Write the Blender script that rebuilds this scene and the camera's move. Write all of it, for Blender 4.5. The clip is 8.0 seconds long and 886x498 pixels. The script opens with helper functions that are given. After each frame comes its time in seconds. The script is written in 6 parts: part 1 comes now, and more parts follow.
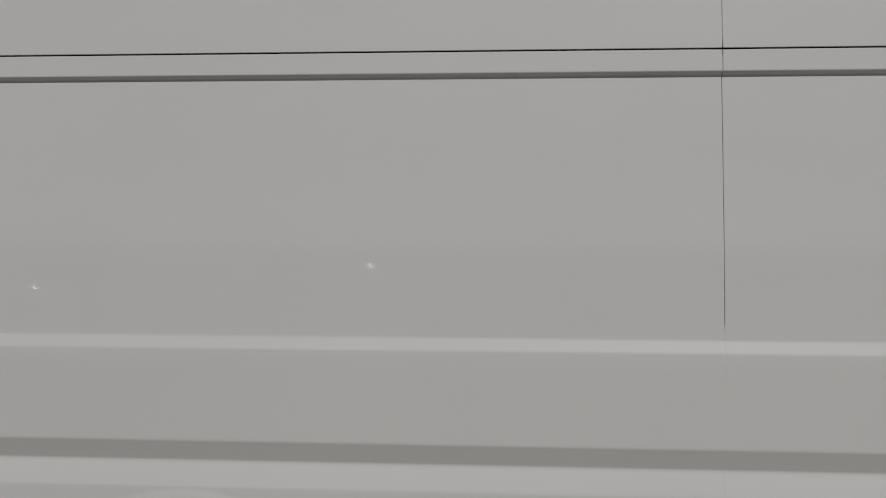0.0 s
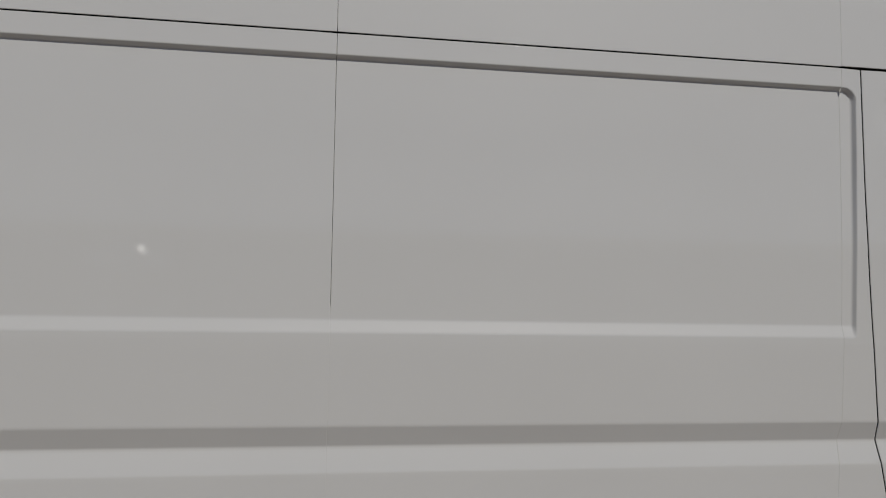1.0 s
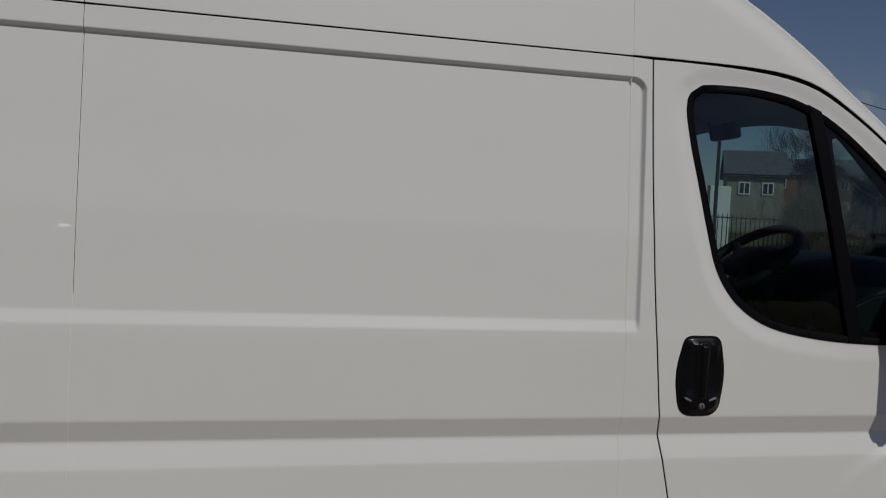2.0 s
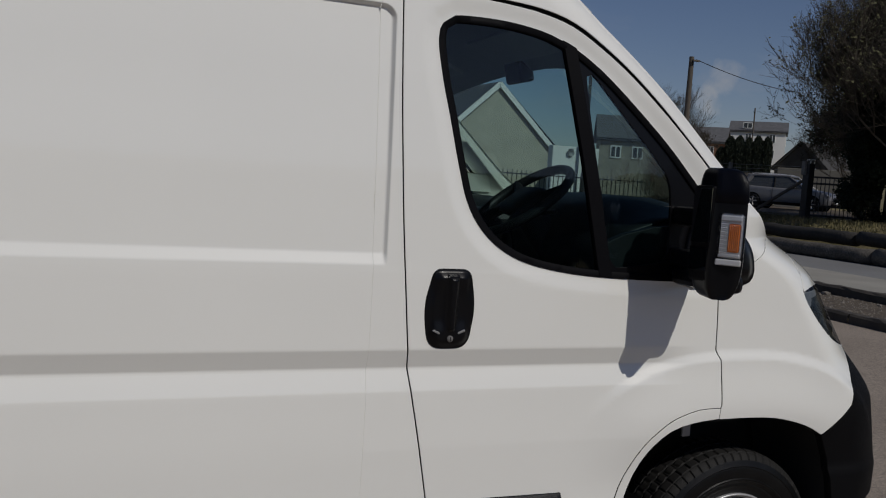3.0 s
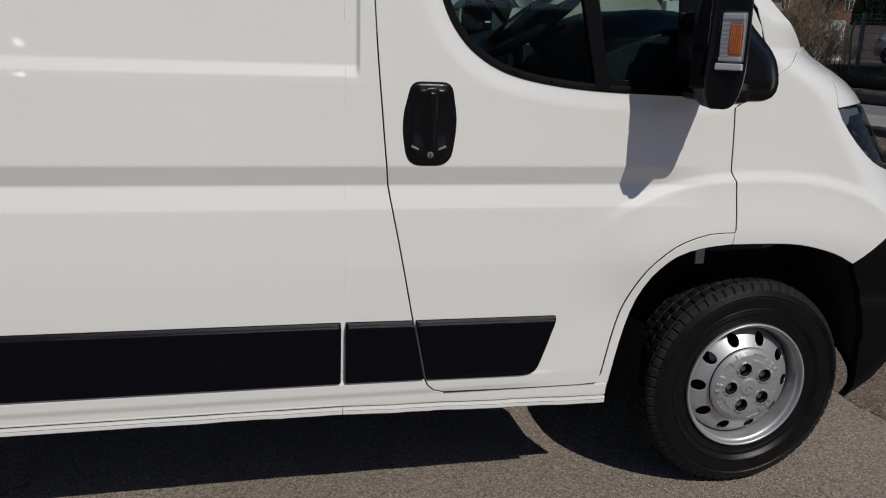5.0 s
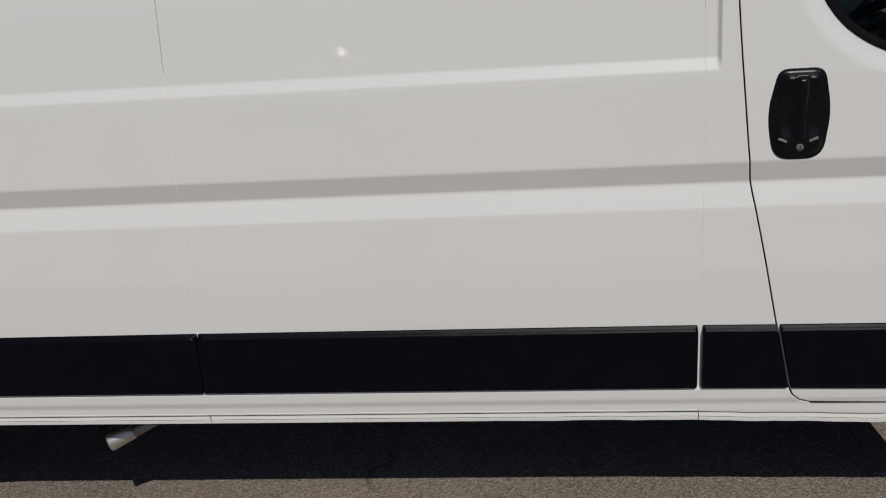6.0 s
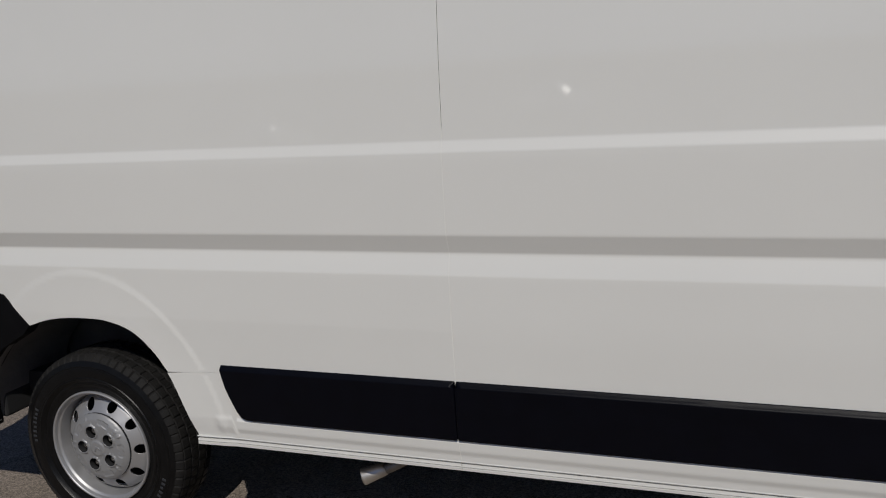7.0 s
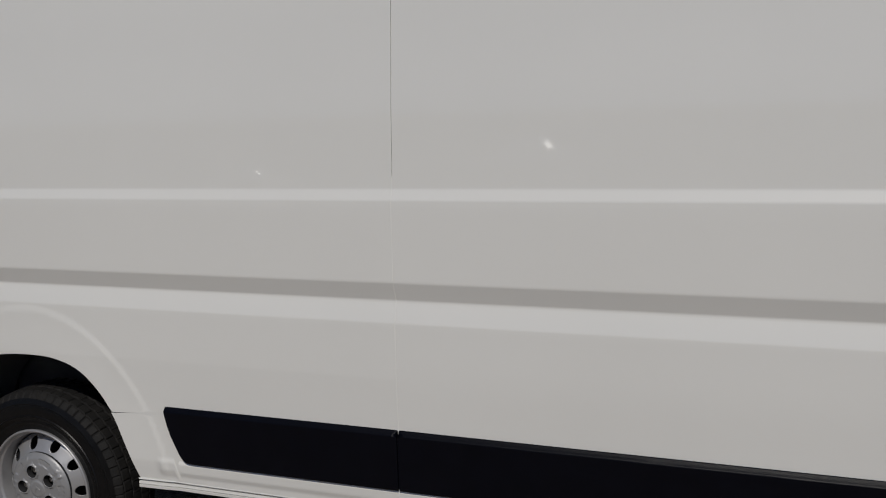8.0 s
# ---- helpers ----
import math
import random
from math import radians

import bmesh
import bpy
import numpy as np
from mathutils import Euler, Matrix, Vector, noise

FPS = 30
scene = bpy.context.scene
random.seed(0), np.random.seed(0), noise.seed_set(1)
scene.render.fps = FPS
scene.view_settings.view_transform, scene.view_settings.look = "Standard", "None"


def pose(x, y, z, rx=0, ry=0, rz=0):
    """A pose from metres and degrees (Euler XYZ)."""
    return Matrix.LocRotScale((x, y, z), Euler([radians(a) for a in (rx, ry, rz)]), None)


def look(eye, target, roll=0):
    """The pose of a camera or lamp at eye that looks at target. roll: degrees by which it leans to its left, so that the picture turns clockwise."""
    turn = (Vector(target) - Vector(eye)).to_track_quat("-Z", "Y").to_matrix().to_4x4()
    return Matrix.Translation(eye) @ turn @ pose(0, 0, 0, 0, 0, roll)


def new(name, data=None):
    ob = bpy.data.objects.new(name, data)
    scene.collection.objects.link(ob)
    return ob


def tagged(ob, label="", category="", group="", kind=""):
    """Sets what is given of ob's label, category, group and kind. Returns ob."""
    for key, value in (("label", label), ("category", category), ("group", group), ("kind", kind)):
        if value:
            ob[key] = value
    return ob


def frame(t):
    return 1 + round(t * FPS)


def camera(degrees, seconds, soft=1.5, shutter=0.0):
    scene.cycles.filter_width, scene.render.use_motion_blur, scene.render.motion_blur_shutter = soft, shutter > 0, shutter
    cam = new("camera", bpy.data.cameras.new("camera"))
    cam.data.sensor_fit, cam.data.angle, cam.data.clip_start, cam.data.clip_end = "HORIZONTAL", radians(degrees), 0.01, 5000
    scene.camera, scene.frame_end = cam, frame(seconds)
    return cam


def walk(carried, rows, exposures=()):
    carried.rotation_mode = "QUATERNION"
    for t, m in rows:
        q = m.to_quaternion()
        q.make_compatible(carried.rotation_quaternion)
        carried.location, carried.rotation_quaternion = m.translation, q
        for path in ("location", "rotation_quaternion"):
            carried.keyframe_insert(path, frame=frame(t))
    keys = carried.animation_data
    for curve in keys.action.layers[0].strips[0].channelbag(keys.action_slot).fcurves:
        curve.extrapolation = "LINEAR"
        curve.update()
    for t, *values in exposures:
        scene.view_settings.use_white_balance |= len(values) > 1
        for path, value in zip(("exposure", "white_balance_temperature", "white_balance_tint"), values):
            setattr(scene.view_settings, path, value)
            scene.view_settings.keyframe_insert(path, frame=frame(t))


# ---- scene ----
cam = camera(55.1, 8.0, 1.1)
PATH = [
    (0, (-3.189, -2.02, 1.558), (-3.317, -0.024, 1.542), 0.21),
    (0.5, (-2.921, -2.06, 1.617), (-2.905, -0.062, 1.534), 0.69),
    (1, (-2.738, -2.036, 1.539), (-2.398, -0.066, 1.506), 1.7),
    (1.2, (-2.663, -2.005, 1.556), (-2.252, -0.048, 1.516), 2.2),
    (2.3, (-2.179, -2.075, 1.6), (-1.687, -0.14, 1.49), 3.32),
    (2.5, (-2.135, -2.095, 1.587), (-1.562, -0.182, 1.469), 3.53),
    (3, (-1.919, -2.096, 1.54), (-1.2, -0.238, 1.367), 3.82),
    (3.5, (-1.739, -2.076, 1.489), (-1.019, -0.222, 1.273), 3.89),
    (4, (-1.566, -2.149, 1.421), (-0.916, -0.303, 1.011), 2.88),
    (4.2, (-1.533, -2.18, 1.401), (-0.911, -0.336, 0.938), 2.43),
    (5.3, (-1.599, -2.152, 1.404), (-1.324, -0.234, 0.909), 0.8),
    (5.5, (-1.637, -2.143, 1.416), (-1.538, -0.21, 0.909), -0.8),
    (6, (-1.715, -2.128, 1.435), (-1.933, -0.205, 0.93), -3.4),
    (6.5, (-1.814, -2.109, 1.5), (-2.289, -0.236, 0.986), -5.0),
    (7, (-1.863, -2.122, 1.498), (-2.555, -0.289, 1.099), -3.6),
    (7.5, (-1.844, -2.088, 1.506), (-2.572, -0.255, 1.175), -2.6),
    (8, (-1.767, -2.1, 1.49), (-2.425, -0.232, 1.206), -1.4),
]
EXPO = [(0, -1.52), (1.2, -1.51), (2.3, -1.45), (2.5, -1.37), (3.0, -1.13), (3.5, -0.89), (4.2, -0.84), (5.5, -0.83), (6.5, -1.07), (7.0, -1.11), (8.0, -1.21)]
walk(cam, [(t, look(eye, target, roll)) for t, eye, target, roll in PATH], EXPO)

# ---- world and sun ----
SUN_WAY = Vector((-0.36, 1.0, -1.02)).normalized()
world = bpy.data.worlds.new("world")
scene.world = world
world.use_nodes = True
wn, wl = world.node_tree.nodes, world.node_tree.links
sky = wn.new("ShaderNodeTexSky")
sky.sky_type, sky.sun_disc = "NISHITA", False
sky.sun_elevation = math.asin(-SUN_WAY.z)
sky.sun_rotation = math.atan2(-SUN_WAY.x, -SUN_WAY.y)
sky.air_density, sky.dust_density, sky.ozone_density = 1.0, 0.25, 4.0
wn["Background"].inputs["Strength"].default_value = 0.084
# a few soft clouds low over the horizon
wtc, wmap, wnz = wn.new("ShaderNodeTexCoord"), wn.new("ShaderNodeMapping"), wn.new("ShaderNodeTexNoise")
wmap.inputs["Scale"].default_value = (1.0, 1.0, 2.2)
wnz.inputs["Scale"].default_value, wnz.inputs["Detail"].default_value, wnz.inputs["Roughness"].default_value = 7.0, 6.0, 0.5
wsep, wlow, wrange, wmul, wmix = wn.new("ShaderNodeSeparateXYZ"), wn.new("ShaderNodeMapRange"), wn.new("ShaderNodeMapRange"), wn.new("ShaderNodeMath"), wn.new("ShaderNodeMix")
wlow.inputs["From Min"].default_value, wlow.inputs["From Max"].default_value = 0.22, 0.06
wrange.inputs["From Min"].default_value, wrange.inputs["From Max"].default_value = 0.58, 0.84
wmul.operation, wmix.data_type = "MULTIPLY", "RGBA"
wmix.inputs["B"].default_value = (6.0, 6.3, 7.0, 1)
wl.new(wtc.outputs["Generated"], wmap.inputs["Vector"])
wl.new(wmap.outputs[0], wnz.inputs["Vector"])
wl.new(wtc.outputs["Generated"], wsep.inputs[0])
wl.new(wsep.outputs["Z"], wlow.inputs["Value"])
wl.new(wnz.outputs[0], wrange.inputs["Value"])
wl.new(wlow.outputs[0], wmul.inputs[0])
wl.new(wrange.outputs[0], wmul.inputs[1])
wl.new(wmul.outputs[0], wmix.inputs["Factor"])
wtint = wn.new("ShaderNodeMix")
wtint.data_type, wtint.blend_type = "RGBA", "MULTIPLY"
wtint.inputs["Factor"].default_value, wtint.inputs["B"].default_value = 1.0, (1.05, 0.965, 1.05, 1)
wl.new(sky.outputs[0], wtint.inputs["A"])
wl.new(wtint.outputs["Result"], wmix.inputs["A"])
last_sky = wmix.outputs["Result"]
wnz2 = wn.new("ShaderNodeTexNoise")
wnz2.inputs["Scale"].default_value, wnz2.inputs["Detail"].default_value = 42.0, 5.0
wl.new(wtc.outputs["Generated"], wnz2.inputs["Vector"])
for way, size in (((0.6196, 0.7754, 0.1217), 0.009), ((0.6082, 0.7877, 0.0975), 0.0075)):
    wdis, wadd, wpuff, wm2 = wn.new("ShaderNodeVectorMath"), wn.new("ShaderNodeMath"), wn.new("ShaderNodeMapRange"), wn.new("ShaderNodeMix")
    wdis.operation, wadd.operation, wm2.data_type = "DISTANCE", "MULTIPLY_ADD", "RGBA"
    wdis.inputs[1].default_value = way
    wadd.inputs[1].default_value = 0.05
    wpuff.inputs["From Min"].default_value, wpuff.inputs["From Max"].default_value = size + 0.036, size + 0.012
    wpuff.inputs["To Max"].default_value = 0.62
    wm2.inputs["B"].default_value = (8.6, 8.4, 8.4, 1)
    wl.new(wtc.outputs["Generated"], wdis.inputs[0])
    wl.new(wnz2.outputs[0], wadd.inputs[0])
    wl.new(wdis.outputs["Value"], wadd.inputs[2])
    wl.new(wadd.outputs[0], wpuff.inputs["Value"])
    wl.new(wpuff.outputs[0], wm2.inputs["Factor"])
    wl.new(last_sky, wm2.inputs["A"])
    last_sky = wm2.outputs["Result"]
wl.new(last_sky, wn["Background"].inputs["Color"])
sun = new("sun", bpy.data.lights.new("sun", "SUN"))
sun.data.energy, sun.data.angle, sun.data.color = 4.8, radians(0.53), (1.0, 0.955, 0.89)
sun.rotation_mode = "QUATERNION"
sun.rotation_quaternion = SUN_WAY.to_track_quat("-Z", "Y")


# ---- materials ----
def material(name, color, rough=0.5, metal=0.0, coat=0.0, vary=0.0, scale=6.0, bump=0.0, bump_scale=200.0, spec=0.5, tint=None, fine=0.0, fine_scale=150.0, coat_rough=0.05):
    """A principled material with broad and fine variation of its colour and a fine relief."""
    mat = bpy.data.materials.new(name)
    mat.use_nodes = True
    n, l = mat.node_tree.nodes, mat.node_tree.links
    b = n["Principled BSDF"]
    b.inputs["Roughness"].default_value = rough
    b.inputs["Metallic"].default_value = metal
    b.inputs["Coat Weight"].default_value = coat
    b.inputs["Coat Roughness"].default_value = coat_rough
    b.inputs["Specular IOR Level"].default_value = spec
    b.inputs["Base Color"].default_value = (*color, 1)
    tc = n.new("ShaderNodeTexCoord")
    last = None
    if vary or fine:
        rgb = n.new("ShaderNodeRGB")
        rgb.outputs[0].default_value = (*color, 1)
        last = rgb.outputs[0]
        for amount, sc, other in ((vary, scale, tint), (fine, fine_scale, None)):
            if not amount:
                continue
            nz = n.new("ShaderNodeTexNoise")
            nz.inputs["Scale"].default_value, nz.inputs["Detail"].default_value = sc, 5.0
            l.new(tc.outputs["Object"], nz.inputs["Vector"])
            ramp = n.new("ShaderNodeMapRange")
            ramp.inputs["From Min"].default_value, ramp.inputs["From Max"].default_value = 0.3, 0.7
            l.new(nz.outputs[0], ramp.inputs["Value"])
            mix = n.new("ShaderNodeMix")
            mix.data_type = "RGBA"
            dark = tuple(c * (1 - amount) for c in color) if other is None else other
            mix.inputs["B"].default_value = (*dark, 1)
            if other is None:
                ramp.inputs["To Min"].default_value, ramp.inputs["To Max"].default_value = 0.0, 1.0
            else:
                ramp.inputs["To Max"].default_value = amount
            l.new(ramp.outputs[0], mix.inputs["Factor"])
            l.new(last, mix.inputs["A"])
            last = mix.outputs["Result"]
        l.new(last, b.inputs["Base Color"])
    if bump:
        nb = n.new("ShaderNodeTexNoise")
        nb.inputs["Scale"].default_value, nb.inputs["Detail"].default_value = bump_scale, 4.0
        l.new(tc.outputs["Object"], nb.inputs["Vector"])
        bp = n.new("ShaderNodeBump")
        bp.inputs["Strength"].default_value, bp.inputs["Distance"].default_value = bump, 0.01
        l.new(nb.outputs[0], bp.inputs["Height"])
        l.new(bp.outputs[0], b.inputs["Normal"])
    return mat


def glass_material(name, tint, gloss=0.02, sheen=0.058, rise=0.93):
    mat = bpy.data.materials.new(name)
    mat.use_nodes = True
    n, l = mat.node_tree.nodes, mat.node_tree.links
    n.remove(n["Principled BSDF"])
    tr, gl, fr, mx = n.new("ShaderNodeBsdfTransparent"), n.new("ShaderNodeBsdfGlossy"), n.new("ShaderNodeLayerWeight"), n.new("ShaderNodeMixShader")
    pw, ma = n.new("ShaderNodeMath"), n.new("ShaderNodeMath")
    tr.inputs["Color"].default_value = (*tint, 1)
    gl.inputs["Roughness"].default_value = gloss
    pw.operation, ma.operation = "POWER", "MULTIPLY_ADD"
    pw.inputs[1].default_value = 5.0
    ma.inputs[1].default_value, ma.inputs[2].default_value = rise, sheen
    l.new(fr.outputs["Facing"], pw.inputs[0])
    l.new(pw.outputs[0], ma.inputs[0])
    l.new(ma.outputs[0], mx.inputs[0])
    l.new(tr.outputs[0], mx.inputs[1])
    l.new(gl.outputs[0], mx.inputs[2])
    l.new(mx.outputs[0], n["Material Output"].inputs["Surface"])
    return mat


PAINT = material("white_paint", (0.797, 0.795, 0.757), 0.4, coat=1.0, coat_rough=0.022, spec=0.15, vary=0.03, scale=1.3, bump=0.004, bump_scale=7.0)
BLACK = material("black_gap", (0.012, 0.012, 0.013), 0.8)
TRIM = material("black_grained_plastic", (0.0019, 0.0023, 0.0054), 0.36, spec=0.15, bump=0.12, bump_scale=900.0, vary=0.3, scale=14.0)
BUMPER = material("black_bumper_plastic", (0.0042, 0.0042, 0.005), 0.6, spec=0.09, bump=0.15, bump_scale=700.0, vary=0.3, scale=9.0)
GLOSSY = material("gloss_black_plastic", (0.0035, 0.0035, 0.0045), 0.3, spec=0.22, coat=0.08, bump=0.03, bump_scale=300.0)
RUBBER = material("window_rubber", (0.0028, 0.0028, 0.0040), 0.6, spec=0.08, bump=0.05, bump_scale=300.0)
# near black, so the added arch pieces look shaded even in sun
ARCH_SHADE = material("arch_shade_black", (0.0022, 0.0022, 0.0024), 0.95, spec=0.02)
TYRE = material("tyre_rubber", (0.0035, 0.0035, 0.0038), 0.34, spec=0.22, vary=0.5, scale=22.0, tint=(0.010, 0.010, 0.010), bump=0.10, bump_scale=300.0)
TREAD = material("dusty_tread_rubber", (0.0095, 0.0093, 0.0092), 0.7, spec=0.25, vary=0.7, scale=30.0, tint=(0.019, 0.018, 0.017), bump=0.25, bump_scale=300.0)
STEEL = material("silver_wheel_paint", (0.47, 0.47, 0.475), 0.42, metal=0.6, vary=0.25, scale=24.0, tint=(0.36, 0.35, 0.335), bump=0.02, bump_scale=250.0)
CAP = material("silver_cap_plastic", (0.33, 0.333, 0.338), 0.45, metal=0.35, vary=0.25, scale=20.0, tint=(0.25, 0.245, 0.24), bump=0.05, bump_scale=300.0)
NUT = material("wheel_nut_steel", (0.35, 0.34, 0.33), 0.4, metal=1.0)
CHROME = material("brushed_exhaust_steel", (0.74, 0.71, 0.66), 0.42, metal=0.9, vary=0.25, scale=30.0)
PIPE = material("dull_pipe_steel", (0.30, 0.285, 0.265), 0.45, metal=0.8, vary=0.4, scale=25.0, tint=(0.14, 0.12, 0.10))
LINER = material("wheel_arch_liner", (0.115, 0.113, 0.112), 0.7, vary=0.6, scale=9.0, tint=(0.18, 0.17, 0.16), bump=0.3, bump_scale=25.0)
UNDER = material("dark_underbody", (0.02, 0.02, 0.02), 0.85)
GLASS = glass_material("tinted_side_glass", (0.55, 0.70, 0.70))
SCREEN = glass_material("windscreen_glass", (0.74, 0.84, 0.82))
CLEAR = glass_material("clear_lens", (0.92, 0.93, 0.94))
SMOKE = glass_material("smoked_lamp_cover", (0.62, 0.64, 0.66), 0.03, 0.05, 0.30)
AMBER = material("amber_reflector", (0.75, 0.20, 0.03), 0.25, vary=0.3, scale=60.0, coat=0.6)
LENS = material("silver_reflector", (0.88, 0.88, 0.89), 0.35, metal=0.4)
REFLECT = material("dull_reflector", (0.66, 0.66, 0.67), 0.35, metal=0.5)
CABIN = material("charcoal_cab_plastic", (0.010, 0.011, 0.012), 0.5, spec=0.3, bump=0.1, bump_scale=300.0)
BEIGE = material("beige_pillar_trim", (0.55, 0.54, 0.47), 0.7, vary=0.06, scale=8.0)
LINING = material("grey_headlining", (0.76, 0.78, 0.80), 0.9, bump=0.1, bump_scale=500.0)
CLOTH = material("dark_seat_cloth", (0.03, 0.032, 0.036), 0.95, bump=0.3, bump_scale=350.0)
SATIN = material("satin_silver_trim", (0.60, 0.60, 0.61), 0.4, metal=0.3)
MIRROR = material("mirror_glass", (0.50, 0.53, 0.56), 0.01, metal=1.0)


# ---- mesh tools ----
def link(name, mesh, mat, parent=None, label="", smooth=False):
    mesh.materials.append(mat)
    ob = new(name, mesh)
    if smooth:
        mesh.shade_smooth()
    if parent is not None:
        ob.parent = parent
    return tagged(ob, label)


def part(name, bm, mat, parent=None, label="", smooth=False):
    mesh = bpy.data.meshes.new(name)
    bmesh.ops.recalc_face_normals(bm, faces=bm.faces)
    bm.to_mesh(mesh)
    bm.free()
    return link(name, mesh, mat, parent, label, smooth)


def raw(name, verts, faces, mat, parent=None, label="", smooth=False):
    mesh = bpy.data.meshes.new(name)
    mesh.from_pydata([tuple(v) for v in verts], [], faces)
    mesh.update()
    return link(name, mesh, mat, parent, label, smooth)


def box(lo, hi, bevel=0.0, m=None, bm=None, seg=2):
    bm = bm or bmesh.new()
    made = bmesh.ops.create_cube(bm, size=1.0)["verts"]
    size = [b - a for a, b in zip(lo, hi)]
    mid = [(a + b) / 2 for a, b in zip(lo, hi)]
    bmesh.ops.transform(bm, matrix=Matrix.LocRotScale(mid, None, size), verts=made)
    if bevel:
        edges = list({e for v in made for e in v.link_edges})
        made = list({v for f in bmesh.ops.bevel(bm, geom=edges, offset=bevel, segments=seg, affect="EDGES", profile=0.5)["faces"] for v in f.verts} | {v for v in made if v.is_valid})
    if m is not None:
        bmesh.ops.transform(bm, matrix=m, verts=made)
    return bm


def lathe(profile, n=48, m=None, closed=False):
    """Turns (radius, depth along y) rows round the y axis."""
    bm = bmesh.new()
    rings = []
    for r, y in profile:
        rings.append([bm.verts.new((r * math.sin(2 * math.pi * i / n), y, r * math.cos(2 * math.pi * i / n))) for i in range(n)])
    pairs = list(zip(rings, rings[1:])) + ([(rings[-1], rings[0])] if closed else [])
    for a, b in pairs:
        for i in range(n):
            j = (i + 1) % n
            bm.faces.new((a[i], a[j], b[j], b[i]))
    if m is not None:
        bmesh.ops.transform(bm, matrix=m, verts=bm.verts)
    return bm


def tube(points, radius, n=10, bm=None, caps=True, taper=None):
    """A pipe along the points."""
    bm = bm or bmesh.new()
    pts = [Vector(p) for p in points]
    rings = []
    for k, p in enumerate(pts):
        way = (pts[min(k + 1, len(pts) - 1)] - pts[max(k - 1, 0)]).normalized()
        a = way.orthogonal().normalized() if k == 0 else (rings_a - way * rings_a.dot(way)).normalized()
        rings_a = a
        b = way.cross(a)
        r = radius if taper is None else radius + (taper - radius) * k / (len(pts) - 1)
        rings.append([bm.verts.new(p + (a * math.cos(2 * math.pi * i / n) + b * math.sin(2 * math.pi * i / n)) * r) for i in range(n)])
    for u, v in zip(rings, rings[1:]):
        for i in range(n):
            j = (i + 1) % n
            bm.faces.new((u[i], u[j], v[j], v[i]))
    if caps:
        bm.faces.new(rings[0][::-1])
        bm.faces.new(rings[-1])
    return bm


def spline(points, step=0.03, closed=False):
    """Points along a smooth curve through those given (Catmull-Rom)."""
    p = np.array(points, float)
    n = len(p)
    out = []
    for i in range(n if closed else n - 1):
        a, b, c, d = (p[(i + k) % n] if closed else p[min(max(i + k, 0), n - 1)] for k in (-1, 0, 1, 2))
        m = max(1, int(np.linalg.norm(c - b) / step))
        for s in np.arange(m) / m:
            out.append(0.5 * (2 * b + (c - a) * s + (2 * a - 5 * b + 4 * c - d) * s * s + (3 * b - a - 3 * c + d) * s ** 3))
    if not closed:
        out.append(p[-1])
    return [tuple(q) for q in out]


def straight(points, step=0.03, closed=True):
    p = np.array(points, float)
    out = []
    for i in range(len(p) if closed else len(p) - 1):
        b, c = p[i], p[(i + 1) % len(p)]
        m = max(1, int(np.ceil(np.linalg.norm(c - b) / step)))
        out += [tuple(b + (c - b) * k / m) for k in range(m)]
    if not closed:
        out.append(tuple(p[-1]))
    return out


def rounded(points, radius, n=5):
    """A closed outline with round corners; radius: one for all, or one each."""
    out = []
    k = len(points)
    for i, p in enumerate(points):
        r = radius[i] if isinstance(radius, (list, tuple)) else radius
        p, a, b = Vector(p), Vector(points[i - 1]), Vector(points[(i + 1) % k])
        if r <= 0:
            out.append(tuple(p))
            continue
        u, v = (a - p).normalized(), (b - p).normalized()
        half = u.angle(v) / 2
        cut = min(r / math.tan(half), (a - p).length * 0.49, (b - p).length * 0.49)
        s, e = p + u * cut, p + v * cut
        for j in range(n + 1):
            t = j / n
            out.append(tuple(s * (1 - t) ** 2 + p * 2 * t * (1 - t) + e * t * t))
    return out


def inside(x, z, loop):
    q = np.array(loop)
    res = np.zeros(np.shape(x), bool)
    for (x1, z1), (x2, z2) in zip(q, np.roll(q, -1, 0)):
        if z1 != z2:
            res ^= ((z1 > z) != (z2 > z)) & (x < (x2 - x1) * (z - z1) / (z2 - z1) + x1)
    return res


def gap_to(x, z, loop):
    q = np.array(loop)
    best = np.full(np.shape(x), 1e9)
    for (x1, z1), (x2, z2) in zip(q, np.roll(q, -1, 0)):
        dx, dz = x2 - x1, z2 - z1
        s = np.clip(((x - x1) * dx + (z - z1) * dz) / (dx * dx + dz * dz + 1e-12), 0, 1)
        best = np.minimum(best, np.hypot(x - x1 - s * dx, z - z1 - s * dz))
    return best


def smooth(a, b, v):
    s = np.clip((np.asarray(v, float) - a) / (b - a), 0, 1)
    return s * s * (3 - 2 * s)


from mathutils import Quaternion
from mathutils.geometry import delaunay_2d_cdt


def cut_at(loop, heights):
    """The loop with a point wherever it crosses one of the heights."""
    out = []
    hs = np.array(heights)
    for a, b in zip(loop, loop[1:] + loop[:1]):
        out.append(a)
        lo, hi = sorted((a[1], b[1]))
        if hi - lo > 0.003:
            between = hs[(hs > lo + 0.0015) & (hs < hi - 0.0015)]
            for h in (between if b[1] > a[1] else between[::-1]):
                k = (h - a[1]) / (b[1] - a[1])
                out.append((a[0] + k * (b[0] - a[0]), float(h)))
    return out


